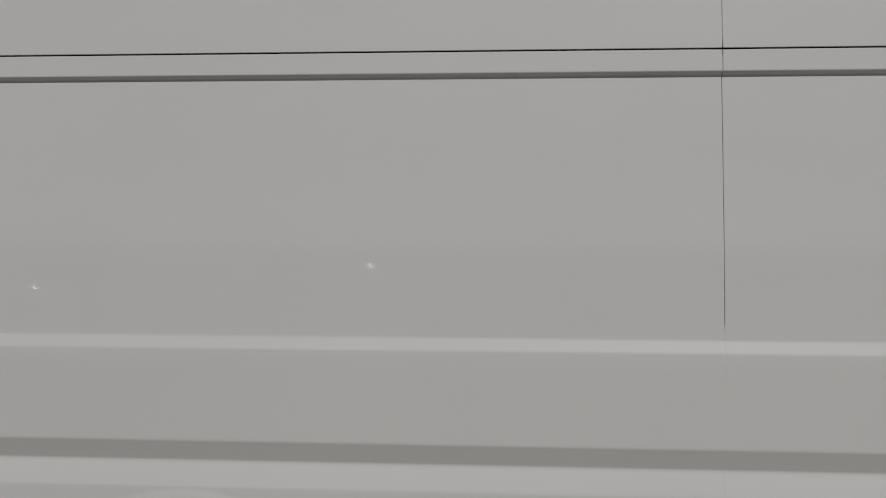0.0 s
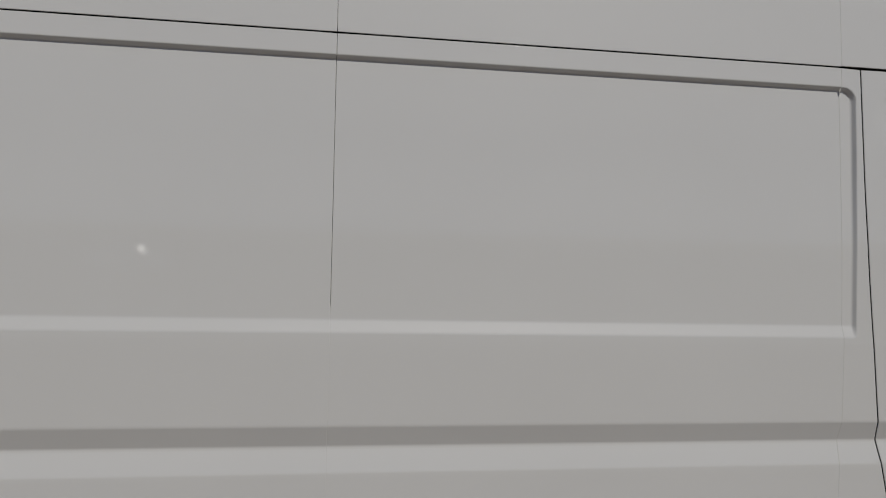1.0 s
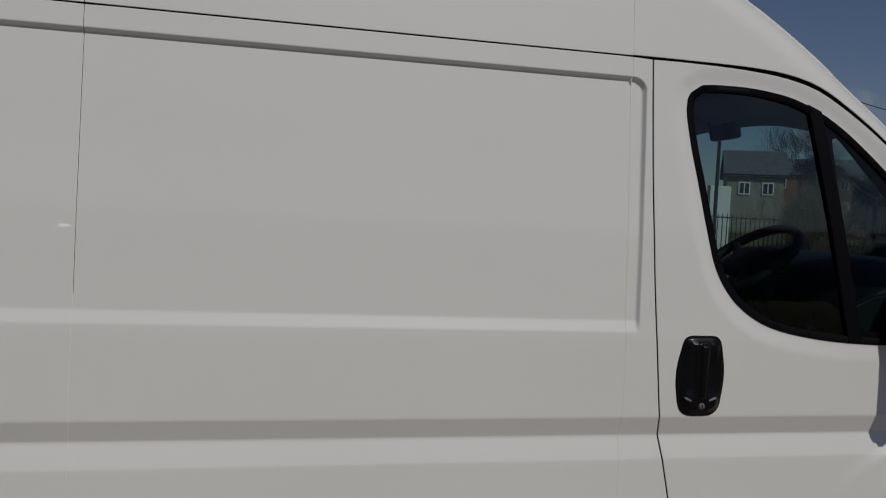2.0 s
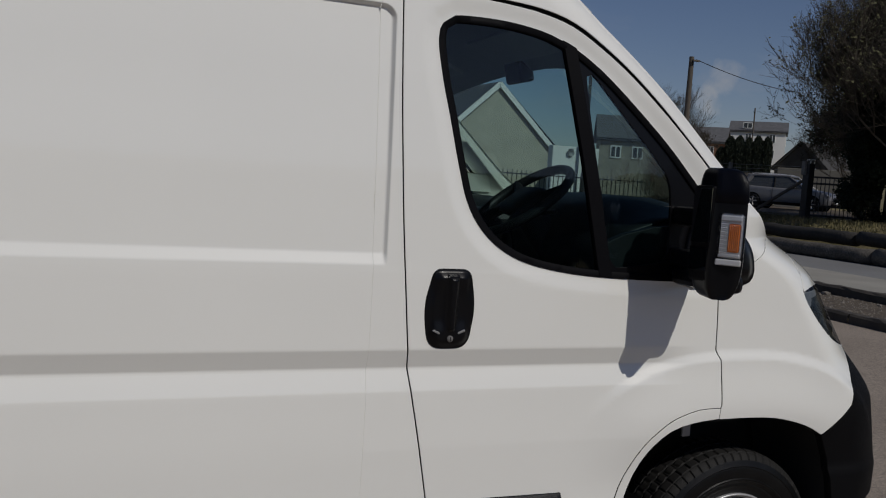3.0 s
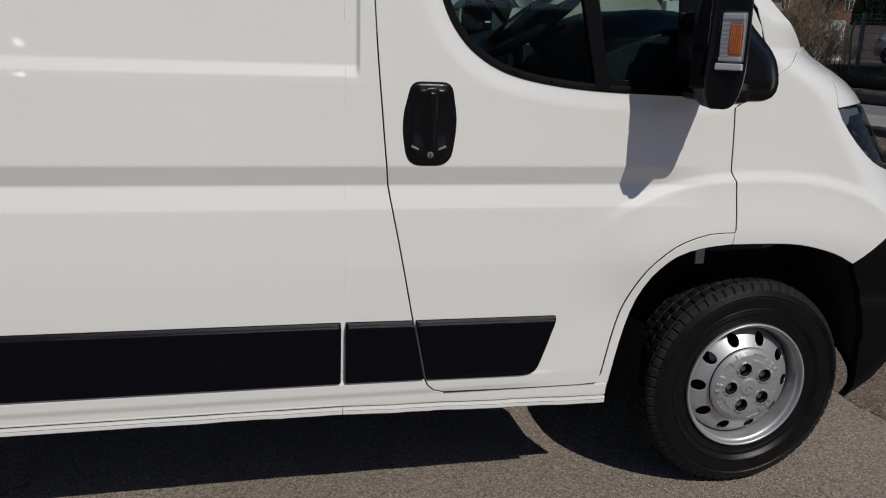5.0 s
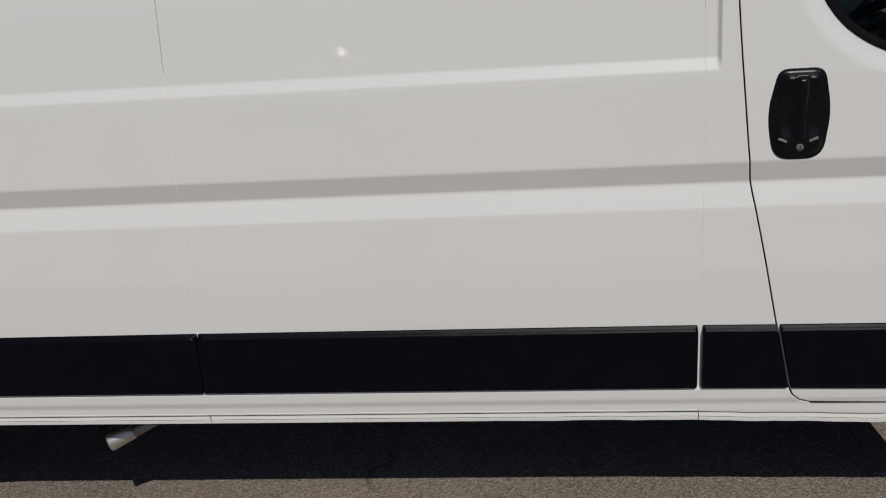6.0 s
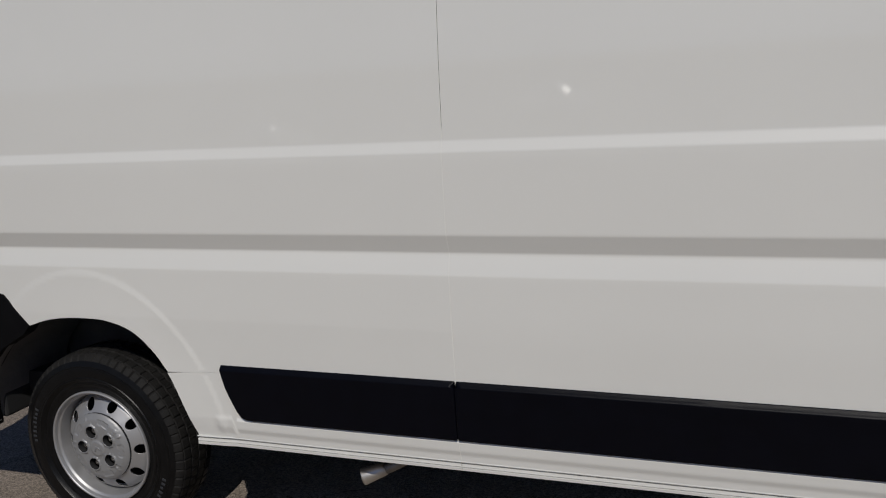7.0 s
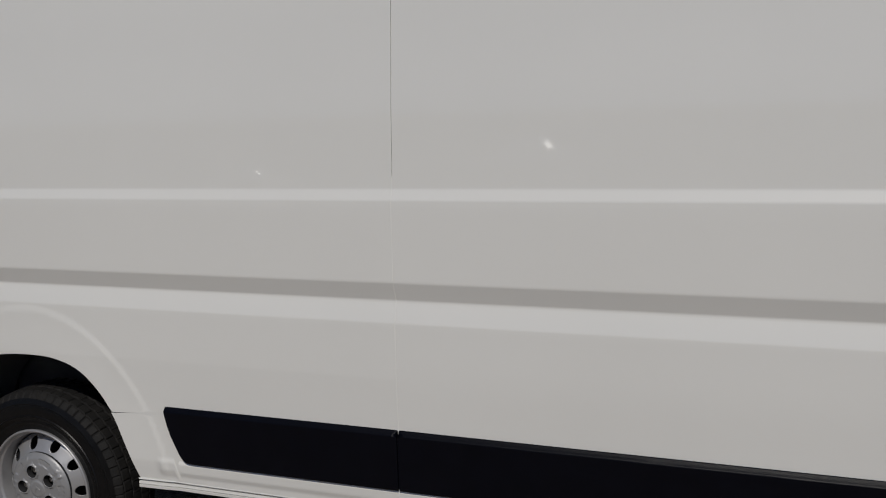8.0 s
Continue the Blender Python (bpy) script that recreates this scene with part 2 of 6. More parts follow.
def panel(name, loop, depth, mat, parent, label="", holes=(), xs=None, zs=None, step=0.04, rim=0.012, flip=None, edge=0.0025, shut=None):
    """A sheet in the x-z plane bounded by a loop, pressed to y = depth(x, z), with its edges turned in by rim. flip: width of the van, for the other side."""
    loops = [[tuple(p) for p in lp] for lp in (loop, *holes)]
    if zs is not None:
        loops = [cut_at(lp, zs) for lp in loops]
    q = np.array(loop)
    lo, hi = q.min(0), q.max(0)
    xs = np.arange(lo[0] + step / 2, hi[0], step) if xs is None else np.array([v for v in xs if lo[0] < v < hi[0]])
    zs = np.arange(lo[1] + step / 2, hi[1], step) if zs is None else np.array([v for v in zs if lo[1] < v < hi[1]])
    gx, gz = [v.ravel() for v in np.meshgrid(xs, zs)]
    keep = np.ones(len(gx), bool)
    for k, lp in enumerate(loops):
        keep &= (inside(gx, gz, lp) if k == 0 else ~inside(gx, gz, lp)) & (gap_to(gx, gz, lp) > min(step, 0.012) * 0.5)
    pts, edges = [], []
    for lp in loops:
        s = len(pts)
        pts += lp
        edges += [(s + i, s + (i + 1) % len(lp)) for i in range(len(lp))]
    nb = len(pts)
    pts += list(zip(gx[keep], gz[keep]))
    v2, _, tri, *_ = delaunay_2d_cdt([Vector(p) for p in pts], edges, [], 0, 1e-7)
    v = np.array([tuple(p) for p in v2])
    cen = np.array([v[list(t)].mean(0) for t in tri])
    ok = inside(cen[:, 0], cen[:, 1], loops[0])
    for lp in loops[1:]:
        ok &= ~inside(cen[:, 0], cen[:, 1], lp)
    faces = [tuple(t) for t, o in zip(tri, ok) if o]
    ccw = lambda t: (v[t[1]][0] - v[t[0]][0]) * (v[t[2]][1] - v[t[0]][1]) - (v[t[2]][0] - v[t[0]][0]) * (v[t[1]][1] - v[t[0]][1])
    faces = [t if ccw(t) > 0 else t[::-1] for t in faces]
    x, z = v[:, 0], v[:, 1]
    y = depth(x, z)
    e = 1e-4
    nrm = np.stack([(depth(x + e, z) - depth(x - e, z)) / (2 * e), -np.ones(len(x)), (depth(x, z + e) - depth(x, z - e)) / (2 * e)], 1)
    nrm /= np.linalg.norm(nrm, axis=1)[:, None]
    # boundary edges, turned inwards
    count = {}
    for t in faces:
        for a, b in zip(t, t[1:] + t[:1]):
            count[(a, b)] = 1
    border = [(a, b) for a, b in count if (b, a) not in count]
    verts = [tuple(p) for p in np.stack([x, y, z], 1)]
    normals = [tuple(p) for p in nrm]
    sheet_faces = len(faces)
    if rim:
        out2 = {}
        for a, b in border:
            w = np.array([v[b][1] - v[a][1], v[a][0] - v[b][0]])
            w /= np.linalg.norm(w) + 1e-12
            out2[a] = out2.get(a, 0) + w
            out2[b] = out2.get(b, 0) + w
        idx = {}
        for a, w in out2.items():
            w = w / (np.linalg.norm(w) + 1e-9)
            base = len(verts)
            p = np.array(verts[a])
            n3 = np.array([w[0], 0, w[1]])
            verts += [tuple(p), tuple(p + n3 * edge * 0.6 + np.array([0, edge, 0])), tuple(p + n3 * edge * 0.6 + np.array([0, rim, 0]))]
            normals += [normals[a], tuple((n3 * 0.9 + np.array([0, -0.4, 0])) / 0.985), tuple(n3)]
            idx[a] = base
        for a, b in border:
            for k in (0, 1):
                faces.append((idx[a] + k, idx[a] + k + 1, idx[b] + k + 1, idx[b] + k))
    turned = [k for k in range(sheet_faces + 1, len(faces), 2)]
    if flip is not None:
        verts = [(p[0], flip - p[1], p[2]) for p in verts]
        normals = [(p[0], -p[1], p[2]) for p in normals]
        faces = [f[::-1] for f in faces]
    mesh = bpy.data.meshes.new(name)
    mesh.from_pydata(verts, [], faces)
    mesh.update()
    mesh.shade_smooth()
    mesh.normals_split_custom_set_from_vertices(normals)
    ob = link(name, mesh, mat, parent, label)
    if shut is not None and rim:
        mesh.materials.append(shut)
        for k in turned:
            mesh.polygons[k].material_index = 1
    return ob


def sheet(name, rows, mat, parent=None, label="", smooth_it=True, thick=0.0):
    """A skin over rows of points."""
    w = len(rows[0])
    verts = [p for r in rows for p in r]
    faces = [(i * w + j, i * w + j + 1, (i + 1) * w + j + 1, (i + 1) * w + j) for i in range(len(rows) - 1) for j in range(w - 1)]
    ob = raw(name, verts, faces, mat, parent, label, smooth_it)
    if thick:
        mod = ob.modifiers.new("solid", "SOLIDIFY")
        mod.thickness, mod.offset = thick, 0
    return ob

# ---- the van: its pressed side ----
WIDTH = 2.05
MID, POST = -2.654, -1.296           # the upright seams of the side
FRONT, REAR = (0.0, 0.358), (-4.032, 0.288)   # wheel centres (x, z)
Z_KNOT = [0.34, 0.40, 0.47, 0.66, 0.80, 0.950, 0.959, 0.965, 1.016, 1.022, 1.072, 1.077, 1.28, 1.296, 1.55, 1.80, 2.03, 2.2, 2.6]
Y_KNOT = [0.030, 0.016, 0.010, 0.006, 0.001, 0.0036, 0.0040, 0.0054, 0.0185, 0.0190, 0.0005, 0.000, 0.002, 0.003, 0.014, 0.030, 0.050, 0.068, 0.12]


def table(z, zk, yk, soft=0.004):
    """A broken line through the knots with its corners eased."""
    return sum(np.interp(z + soft * k, zk, yk) for k in (-1.0, -0.5, 0.0, 0.5, 1.0)) / 5.0


def ramp(a, b, v):
    """A straight rise from 0 to 1 with short rounded ends."""
    w = (b - a) * 0.18
    return sum(np.clip((np.asarray(v, float) + w * k - a) / (b - a), 0, 1) for k in (-1.0, -0.5, 0.0, 0.5, 1.0)) / 5.0


def recess(x, z):
    """1 within the pressed field of the load bay's side, 0 outside."""
    r = 0.035
    edge_x, top, low = -1.263, 1.9655, 1.3125
    dx, dz = x - (edge_x - r), np.maximum(z - (top - r), (low + 0.006) - z)
    corner = np.where((dx > 0) & (z > top - r), np.hypot(np.maximum(dx, 0), np.maximum(z - (top - r), 0)) - r, np.maximum(x - edge_x, z - top))
    m = 1 - ramp(-0.0060, 0.0030, corner)
    w = 0.003
    rise = sum(np.clip((z + w * k - (low - 0.0145)) / 0.030, 0, 1) for k in (-1.0, -0.5, 0.0, 0.5, 1.0)) / 5.0
    return m * rise * smooth(-4.97, -4.95, x)


def flare(x, z, cx, half, foot, top, p, out, crest=(0.975, 1.018)):
    """The swelling round a wheel arch: a low step along its crest, and more towards the edge."""
    r = (np.abs((x - cx) / half) ** p + (np.maximum(z - foot, 0) / (top - foot)) ** p) ** (1 / p)
    return out * (1 - ramp(*crest, r)) + out * (1 - smooth(0.72, 0.97, r))


XS_Z = [0.20, 0.335, 0.422, 0.516, 0.665, 0.867, 0.941, 1.019, 1.042, 1.213, 1.273, 1.325, 1.364, 1.41, 1.50, 1.60]
XS_X = [0.20, 0.340, 0.402, 0.448, 0.448, 0.404, 0.340, 0.259, 0.245, 0.127, 0.084, 0.018, -0.060, -0.140, -0.12, -0.05]


def nose(x, z):
    u = np.maximum(0, x - table(z, XS_Z, XS_X, 0.02) + 0.03)
    u = np.sqrt(u * u + 0.0016) - 0.04
    return np.minimum(1.3 * u ** 1.5 + 3.2 * u ** 4, 1.4)


def fade_low(z):
    return 1 - smooth(0.420, 0.445, z)


def flank(x, z):
    y = table(z, Z_KNOT, Y_KNOT, 0.0022) + (0.0100 + 0.0038 * smooth(1.5, 1.8, z)) * recess(x, z)
    fade = 1 - smooth(-0.50, -0.20, x)
    low_side = table(z, [0.3, 0.47, 0.66, 0.9, 1.3, 1.4], [0.03, 0.012, 0.008, 0.004, 0.006, 0.012], 0.02)
    y = y * fade + low_side * (1 - fade)
    y = y - flare(x, z, -0.08, 0.70, 0.42, 1.047, 2.4, 0.012) * smooth(-0.70, -0.42, x) * smooth(0.62, 0.88, z) - flare(x, z, -3.95, 0.52, 0.30, 0.945, 2.0, 0.0036, (0.982, 1.013)) * smooth(0.360, 0.480, z)
    # the low ledge under the side mouldings
    y = y - 0.005 * (1 - ramp(0.468, 0.478, z)) * smooth(-3.485, -3.462, x) * (1 - smooth(-0.86, -0.62, x)) * (1 - fade_low(z))
    return y + nose(x, z)


WINDOW = spline([(-1.140, 1.896), (-1.129, 1.940), (-1.097, 1.962), (-1.011, 1.967), (-0.923, 1.964), (-0.832, 1.951), (-0.771, 1.932), (-0.718, 1.909), (-0.638, 1.860), (-0.534, 1.779), (-0.426, 1.686), (-0.337, 1.598), (-0.245, 1.50), (-0.195, 1.42), (-0.190, 1.33), (-0.215, 1.279), (-0.316, 1.270), (-0.594, 1.277), (-0.758, 1.293), (-0.874, 1.320), (-0.952, 1.362), (-1.003, 1.412), (-1.040, 1.475), (-1.066, 1.56), (-1.100, 1.70), (-1.125, 1.80)], 0.02, True)


def door_skin(x, z):
    near = gap_to(x, z, WINDOW)
    return flank(x, z) + 0.0075 * (1 - smooth(0.0, 0.055, near))


def rows_z(lo, hi):
    """Heights for the sheets' points, close together at the pressings."""
    fine = [k + d for k in (1.023, 1.073, 1.311, 1.962) for d in np.arange(-0.030, 0.0301, 0.002)] + [*np.arange(0.942, 0.980, 0.0025)] + [0.41, 0.42, 0.43, 0.437, 0.444, *np.arange(0.462, 0.484, 0.003)]
    return sorted({round(v, 4) for v in [*np.arange(lo, hi, 0.05), *fine] if lo < v < hi})


van = tagged(new("van"), "white high-roofed panel van with black trim, parked on tarmac", "van")
ARCH_F = [(-0.516, 0.364), (-0.494, 0.502), (-0.473, 0.598), (-0.446, 0.683), (-0.406, 0.754), (-0.338, 0.813), (-0.255, 0.838), (-0.163, 0.848), (-0.038, 0.848), (0.060, 0.842), (0.152, 0.822), (0.215, 0.800), (0.262, 0.776)]
ARCH_R = [(-3.552, 0.396), (-3.586, 0.489), (-3.637, 0.617), (-3.690, 0.695), (-3.760, 0.754), (-3.850, 0.783), (-3.936, 0.789), (-4.030, 0.786), (-4.110, 0.774), (-4.184, 0.752)]
DOOR_REAR = [(-1.241, 2.018), (-1.235, 1.76), (-1.223, 1.53), (-1.212, 1.37), (-1.199, 1.223), (-1.178, 1.022), (-1.145, 0.855), (-1.105, 0.656), (-1.080, 0.530), (-1.069, 0.482), (-1.056, 0.453), (-1.038, 0.437), (-1.010, 0.4295)]
DOOR_TOP = [(-1.241, 2.018), (-1.185, 2.018), (-1.101, 2.017), (-1.015, 2.015), (-0.927, 2.010), (-0.836, 1.999), (-0.742, 1.974), (-0.644, 1.922), (-0.541, 1.853), (-0.435, 1.766), (-0.323, 1.664), (-0.255, 1.599), (-0.16, 1.500), (-0.125, 1.42), (-0.135, 1.32), (-0.165, 1.265), (-0.196, 1.238)]
DOOR_FRONT = [(-0.196, 1.238), (-0.190, 1.15), (-0.186, 1.06), (-0.180, 1.045), (-0.172, 1.030), (-0.166, 0.96), (-0.163, 0.890), (-0.166, 0.884)]
DOOR_ARCH = [(-0.166, 0.884), (-0.242, 0.881), (-0.325, 0.856), (-0.377, 0.824), (-0.428, 0.776), (-0.468, 0.711), (-0.495, 0.649), (-0.514, 0.575), (-0.529, 0.497), (-0.541, 0.4265)]


G = 0.0065
SILL = 0.402
# load bay side: behind the middle seam, between the seams, and the pillar strip
arch_pts = spline(ARCH_R[::-1], 0.02)
upper_arch, lower_arch = [p for p in arch_pts if p[1] > 0.625 or p[0] < -3.8] + [(-3.6355, 0.6205)], [(-3.6375, 0.6160)] + [p for p in arch_pts if p[1] < 0.612 and p[0] > -3.8]
rear_loop = straight([(-3.400, SILL), (MID - 0.0010, SILL), (MID - 0.0010, 1.34), (MID - 0.0019, 1.37), (MID - 0.0019, 2.020), (-5.03, 2.020), (-5.03, 0.865), (-4.315, 0.865), (-4.282, 0.857), (-4.190, 0.756)] , 0.05, False)[:-1] + upper_arch + [(-3.540, 0.6245), (-3.400, 0.630)]
foot_loop = [(-3.4012, 0.6285), (-3.540, 0.6228)] + lower_arch + [(-3.552, SILL), (-3.4012, SILL)]
panel("arch_foot", foot_loop, flank, PAINT, van, "white lower corner ahead of the rear wheel", step=0.0125, shut=BLACK)
panel("rear_quarter_panel", rear_loop, flank, PAINT, van, "white pressed steel rear side panel", zs=sorted({*rows_z(0.4, 2.02), *np.round(np.arange(0.60, 0.936, 0.0115), 4)}), xs=[*np.arange(-5.0, -4.6, 0.05), *np.arange(-4.6, -3.35, 0.0125), *np.arange(-3.33, -2.6, 0.02)], shut=BLACK)
panel("side_panel", straight([(MID + 0.0010, SILL), (POST - 0.0012, SILL), (POST - 0.0012, 1.2), (POST - 0.0077, 2.020), (MID + 0.0019, 2.020), (MID + 0.0019, 1.37), (MID + 0.0010, 1.34)], 0.05), flank, PAINT, van, "white pressed steel side panel", zs=rows_z(0.4, 2.02), xs=np.arange(-2.66, -1.29, 0.02), shut=BLACK)
rear_line = np.array(spline(DOOR_REAR, 0.03))
rear_way = np.gradient(rear_line, axis=0)
rear_way /= np.linalg.norm(rear_way, axis=1)[:, None]
pillar_edge = [tuple(p) for p in rear_line - np.stack([-rear_way[:, 1], rear_way[:, 0]], 1) * G]
pillar_loop = straight([(POST - 0.0050, 2.020), (POST + 0.0012, 1.2), (POST + 0.0012, SILL), (-1.012, SILL)], 0.05, False) + pillar_edge[::-1]
panel("door_pillar_panel", pillar_loop, flank, PAINT, van, "white strip between side panel and door", zs=sorted({*rows_z(0.4, 2.02), *np.round(np.arange(0.41, 2.02, 0.009), 4)}), xs=[*np.arange(-1.294, -1.24, 0.004), *np.arange(-1.24, -1.0, 0.02)], shut=BLACK)
# sill
for lo, hi in ((-3.556, MID - 0.001), (MID + 0.001, POST - 0.001), (POST + 0.001, -0.512)):
    bm = bmesh.new()
    front_end = lambda x: 0.0 if x < -1.4 else -0.030 * (x + 1.4) / 0.9
    rows = []
    top = 0.4045 if hi < -1.0 else 0.4185
    for x in np.linspace(lo, hi, 40):
        d = front_end(x)
        wob = (0.0004 * math.sin(x * 23) + 0.0002 * math.sin(x * 61)) * float(smooth(-2.0, -1.6, x))
        fl = float(flare(np.array([x]), np.array([0.41]), -3.95, 0.52, 0.30, 0.945, 2.0, 0.0052)[0])
        rows.append([(x, y - fl, z + 0.010 * (z < 0.40) + wob * 2 * (z < 0.395) + d * (0.6 if z < 0.40 else 0.0)) for y, z in ((0.04, top), (0.0145, top), (0.016, 0.3985), (0.017, 0.3925), (0.030, 0.3915), (0.030, 0.3875), (0.0165, 0.3865), (0.0155, 0.379), (0.0215, 0.378), (0.0215, 0.3765), (0.0160 + wob, 0.3755), (0.0170 + wob, 0.3665), (0.024, 0.3635), (0.10, 0.3635))])
    sheet("sill", rows, PAINT, van, "white rolled sill flange with a wavy seam", False)
# black rubbing strips
STRIP_LOW, STRIP_TOP = 0.478, 0.652


def strip(loop):
    ridge = sorted(p for p in loop if p[1] > 0.636)
    top_of = lambda x: np.interp(x, [p[0] for p in ridge], [p[1] for p in ridge])
    body = lambda x, z: flank(x, z) - 0.004 - 0.012 * (1 - ramp(-0.011, 0.001, z - top_of(x))) * ramp(STRIP_LOW - 0.012, STRIP_LOW + 0.004, z)
    return panel("rubbing_strip", loop, body, TRIM, van, "black grained plastic side moulding", step=0.012, zs=[*np.arange(0.47, 0.5, 0.005), *np.arange(0.5, 0.62, 0.04), *np.arange(0.62, 0.655, 0.003)], rim=0.02)


strip(straight(rounded([(-3.434, STRIP_TOP), (-3.418, 0.575), (-3.372, STRIP_LOW), (MID - 0.0035, STRIP_LOW), (MID - 0.0035, STRIP_TOP)], [0.002, 0.3, 0.05, 0.003, 0.003]), 0.03))
strip(straight(rounded([(MID + 0.0025, STRIP_LOW), (POST - 0.010, STRIP_LOW - 0.002), (POST - 0.010, STRIP_TOP - 0.004), (MID + 0.0025, STRIP_TOP)], 0.003), 0.03))
strip(straight(rounded([(POST + 0.006, STRIP_LOW - 0.002), (-1.073, STRIP_LOW - 0.004), (-1.108, STRIP_TOP - 0.006), (POST + 0.006, STRIP_TOP - 0.004)], 0.003), 0.03))

# ---- front door ----
door_loop = spline(DOOR_REAR[::-1], 0.03)[:-1] + spline(DOOR_TOP, 0.03)[:-1] + spline(DOOR_FRONT, 0.02)[:-1] + spline(DOOR_ARCH, 0.03)[:-1] + [(-0.541, 0.4265), (-0.60, 0.4235), (-0.8, 0.425), (-0.95, 0.428)]
door_loop = door_loop[::-1]
opening = WINDOW[::-1]
door = panel("front_door", door_loop, door_skin, PAINT, van, "white driver's door with a curved window", holes=[opening], zs=sorted({*rows_z(0.42, 2.02), *np.round(np.arange(1.2, 2.02, 0.011), 4), *np.round(np.arange(0.62, 1.08, 0.0125), 4)}), xs=np.arange(-1.24, -0.1, 0.012), rim=0.016, shut=BLACK)
door_strip = straight(rounded([(-1.098, STRIP_TOP - 0.006), (-1.063, STRIP_LOW - 0.005), (-0.748, STRIP_LOW - 0.010), (-0.716, 0.56), (-0.690, 0.643)], [0.003, 0.003, 0.05, 0.3, 0.003]), 0.03)
ob = strip(door_strip[::-1])
ob.parent = door


def ring_loop(loop, d):
    """The loop drawn in by d."""
    q = np.array(loop)
    t = np.roll(q, -1, 0) - np.roll(q, 1, 0)
    t /= np.linalg.norm(t, axis=1)[:, None] + 1e-9
    area = np.sum(q[:, 0] * np.roll(q[:, 1], -1) - np.roll(q[:, 0], -1) * q[:, 1])
    nrm = np.stack([-t[:, 1], t[:, 0]], 1) * (1 if area > 0 else -1)
    return [tuple(p) for p in q + nrm * d]


INNER = ring_loop(WINDOW, 0.017)
panel("window_seal", WINDOW[::-1], lambda x, z: flank(x, z) + 0.004 - 0.004 * np.sin(np.clip(gap_to(x, z, WINDOW) / 0.017, 0, 1) * math.pi), RUBBER, door, "black rubber window seal", holes=[INNER], step=0.02, rim=0.02)
BAR = [(-0.771, 1.935), (-0.730, 1.918), (-0.650, 1.60), (-0.576, 1.279), (-0.618, 1.281), (-0.688, 1.60)]
panel("window_post", straight(BAR[::-1], 0.04), lambda x, z: flank(x, z) + 0.002, RUBBER, door, "dark upright between the panes", step=0.03, rim=0.02)


def clip_loop(loop, keep_left):
    """The part of a loop on one side of the window post."""
    def d(p):
        return (p[0] - (-0.750 + (1.93 - p[1]) * 0.235)) * (1 if keep_left else -1)
    out = []
    for a, b in zip(loop, loop[1:] + loop[:1]):
        if d(a) <= 0:
            out.append(a)
        if d(a) * d(b) < 0:
            s = d(a) / (d(a) - d(b))
            out.append((a[0] + s * (b[0] - a[0]), a[1] + s * (b[1] - a[1])))
    return out


pane_y = lambda x, z: flank(x, z) + 0.013
ob = panel("window_pane", clip_loop(INNER, True)[::-1], pane_y, GLASS, door, "tinted drop glass", step=0.08, rim=0.0)
# front quarter: black border, small pane, black mirror foot
QUARTER = clip_loop(INNER, False)
qp = spline([(-0.690, 1.845), (-0.672, 1.853), (-0.650, 1.835), (-0.56, 1.745), (-0.46, 1.645), (-0.40, 1.575), (-0.383, 1.50), (-0.383, 1.36), (-0.40, 1.325), (-0.56, 1.305), (-0.585, 1.33), (-0.62, 1.50), (-0.665, 1.70)], 0.02, True)
panel("quarter_frame", QUARTER[::-1], lambda x, z: flank(x, z) + 0.010, GLOSSY, door, "gloss black quarter window surround", holes=[qp], step=0.05, rim=0.01)
panel("quarter_pane", qp[::-1], lambda x, z: flank(x, z) + 0.012, GLASS, door, "small tinted fixed pane", step=0.06, rim=0.0)

# door handle: bowl, grip, lock
HANDLE = rounded([(-1.134, 1.077), (-1.020, 1.077), (-1.004, 1.19), (-1.022, 1.291), (-1.126, 1.291), (-1.152, 1.19)], [0.045, 0.045, 0.25, 0.03, 0.03, 0.25])
hz = lambda x, z: flank(x, z) - 0.002 - 0.016 * ramp(0, 0.022, gap_to(x, z, HANDLE)) + 0.009 * np.exp(-(((x + 1.114) / 0.022) ** 4 + ((z - 1.195) / 0.062) ** 4)) + 0.009 * np.exp(-(((x + 1.043) / 0.022) ** 4 + ((z - 1.195) / 0.062) ** 4))
handle = panel("door_handle", HANDLE, hz, GLOSSY, door, "black plastic pull handle in an oval bowl", step=0.008, rim=0.016)
grip = rounded([(-1.092, 1.120), (-1.062, 1.120), (-1.056, 1.278), (-1.096, 1.278)], 0.012)
panel("grip", grip, lambda x, z: flank(x, z) - 0.014 - 0.014 * ramp(0, 0.012, gap_to(x, z, grip)), GLOSSY, handle, step=0.006, rim=0.02)
part("lock", lathe([(0.0005, -0.006), (0.0075, -0.006), (0.009, -0.003), (0.009, 0.004)], 20, pose(-1.078, -0.0165, 1.106)), LINER, handle, "round key lock", True)
part("key_slot", box((-1.0792, -0.0235, 1.1005), (-1.0768, -0.0205, 1.1115)), BLACK, handle)
# hooks in the bowl; their silver colour stands in for edge glints
for sx in (-1.118, -1.046):
    part("rest", box((-0.011, -0.003, -0.0025), (0.011, 0.003, 0.0025), 0.0012, pose(sx, -0.0165, 1.1245, 20, 0, 0) @ pose(0, 0, 0, 0, 25 if sx < -1.08 else -25, 0)), CAP, handle)

# ---- strip of the arch beside the door ----
lip = spline(ARCH_F[:8], 0.03)
lip_loop = straight([(-0.575, 0.362), (-0.575, 0.4195)], 0.04, False)[:-1] + [(-0.546, 0.4215)] + [(x + 0.008, z - 0.005) for x, z in spline(DOOR_ARCH[::-1], 0.03)[1:]] + lip[::-1]
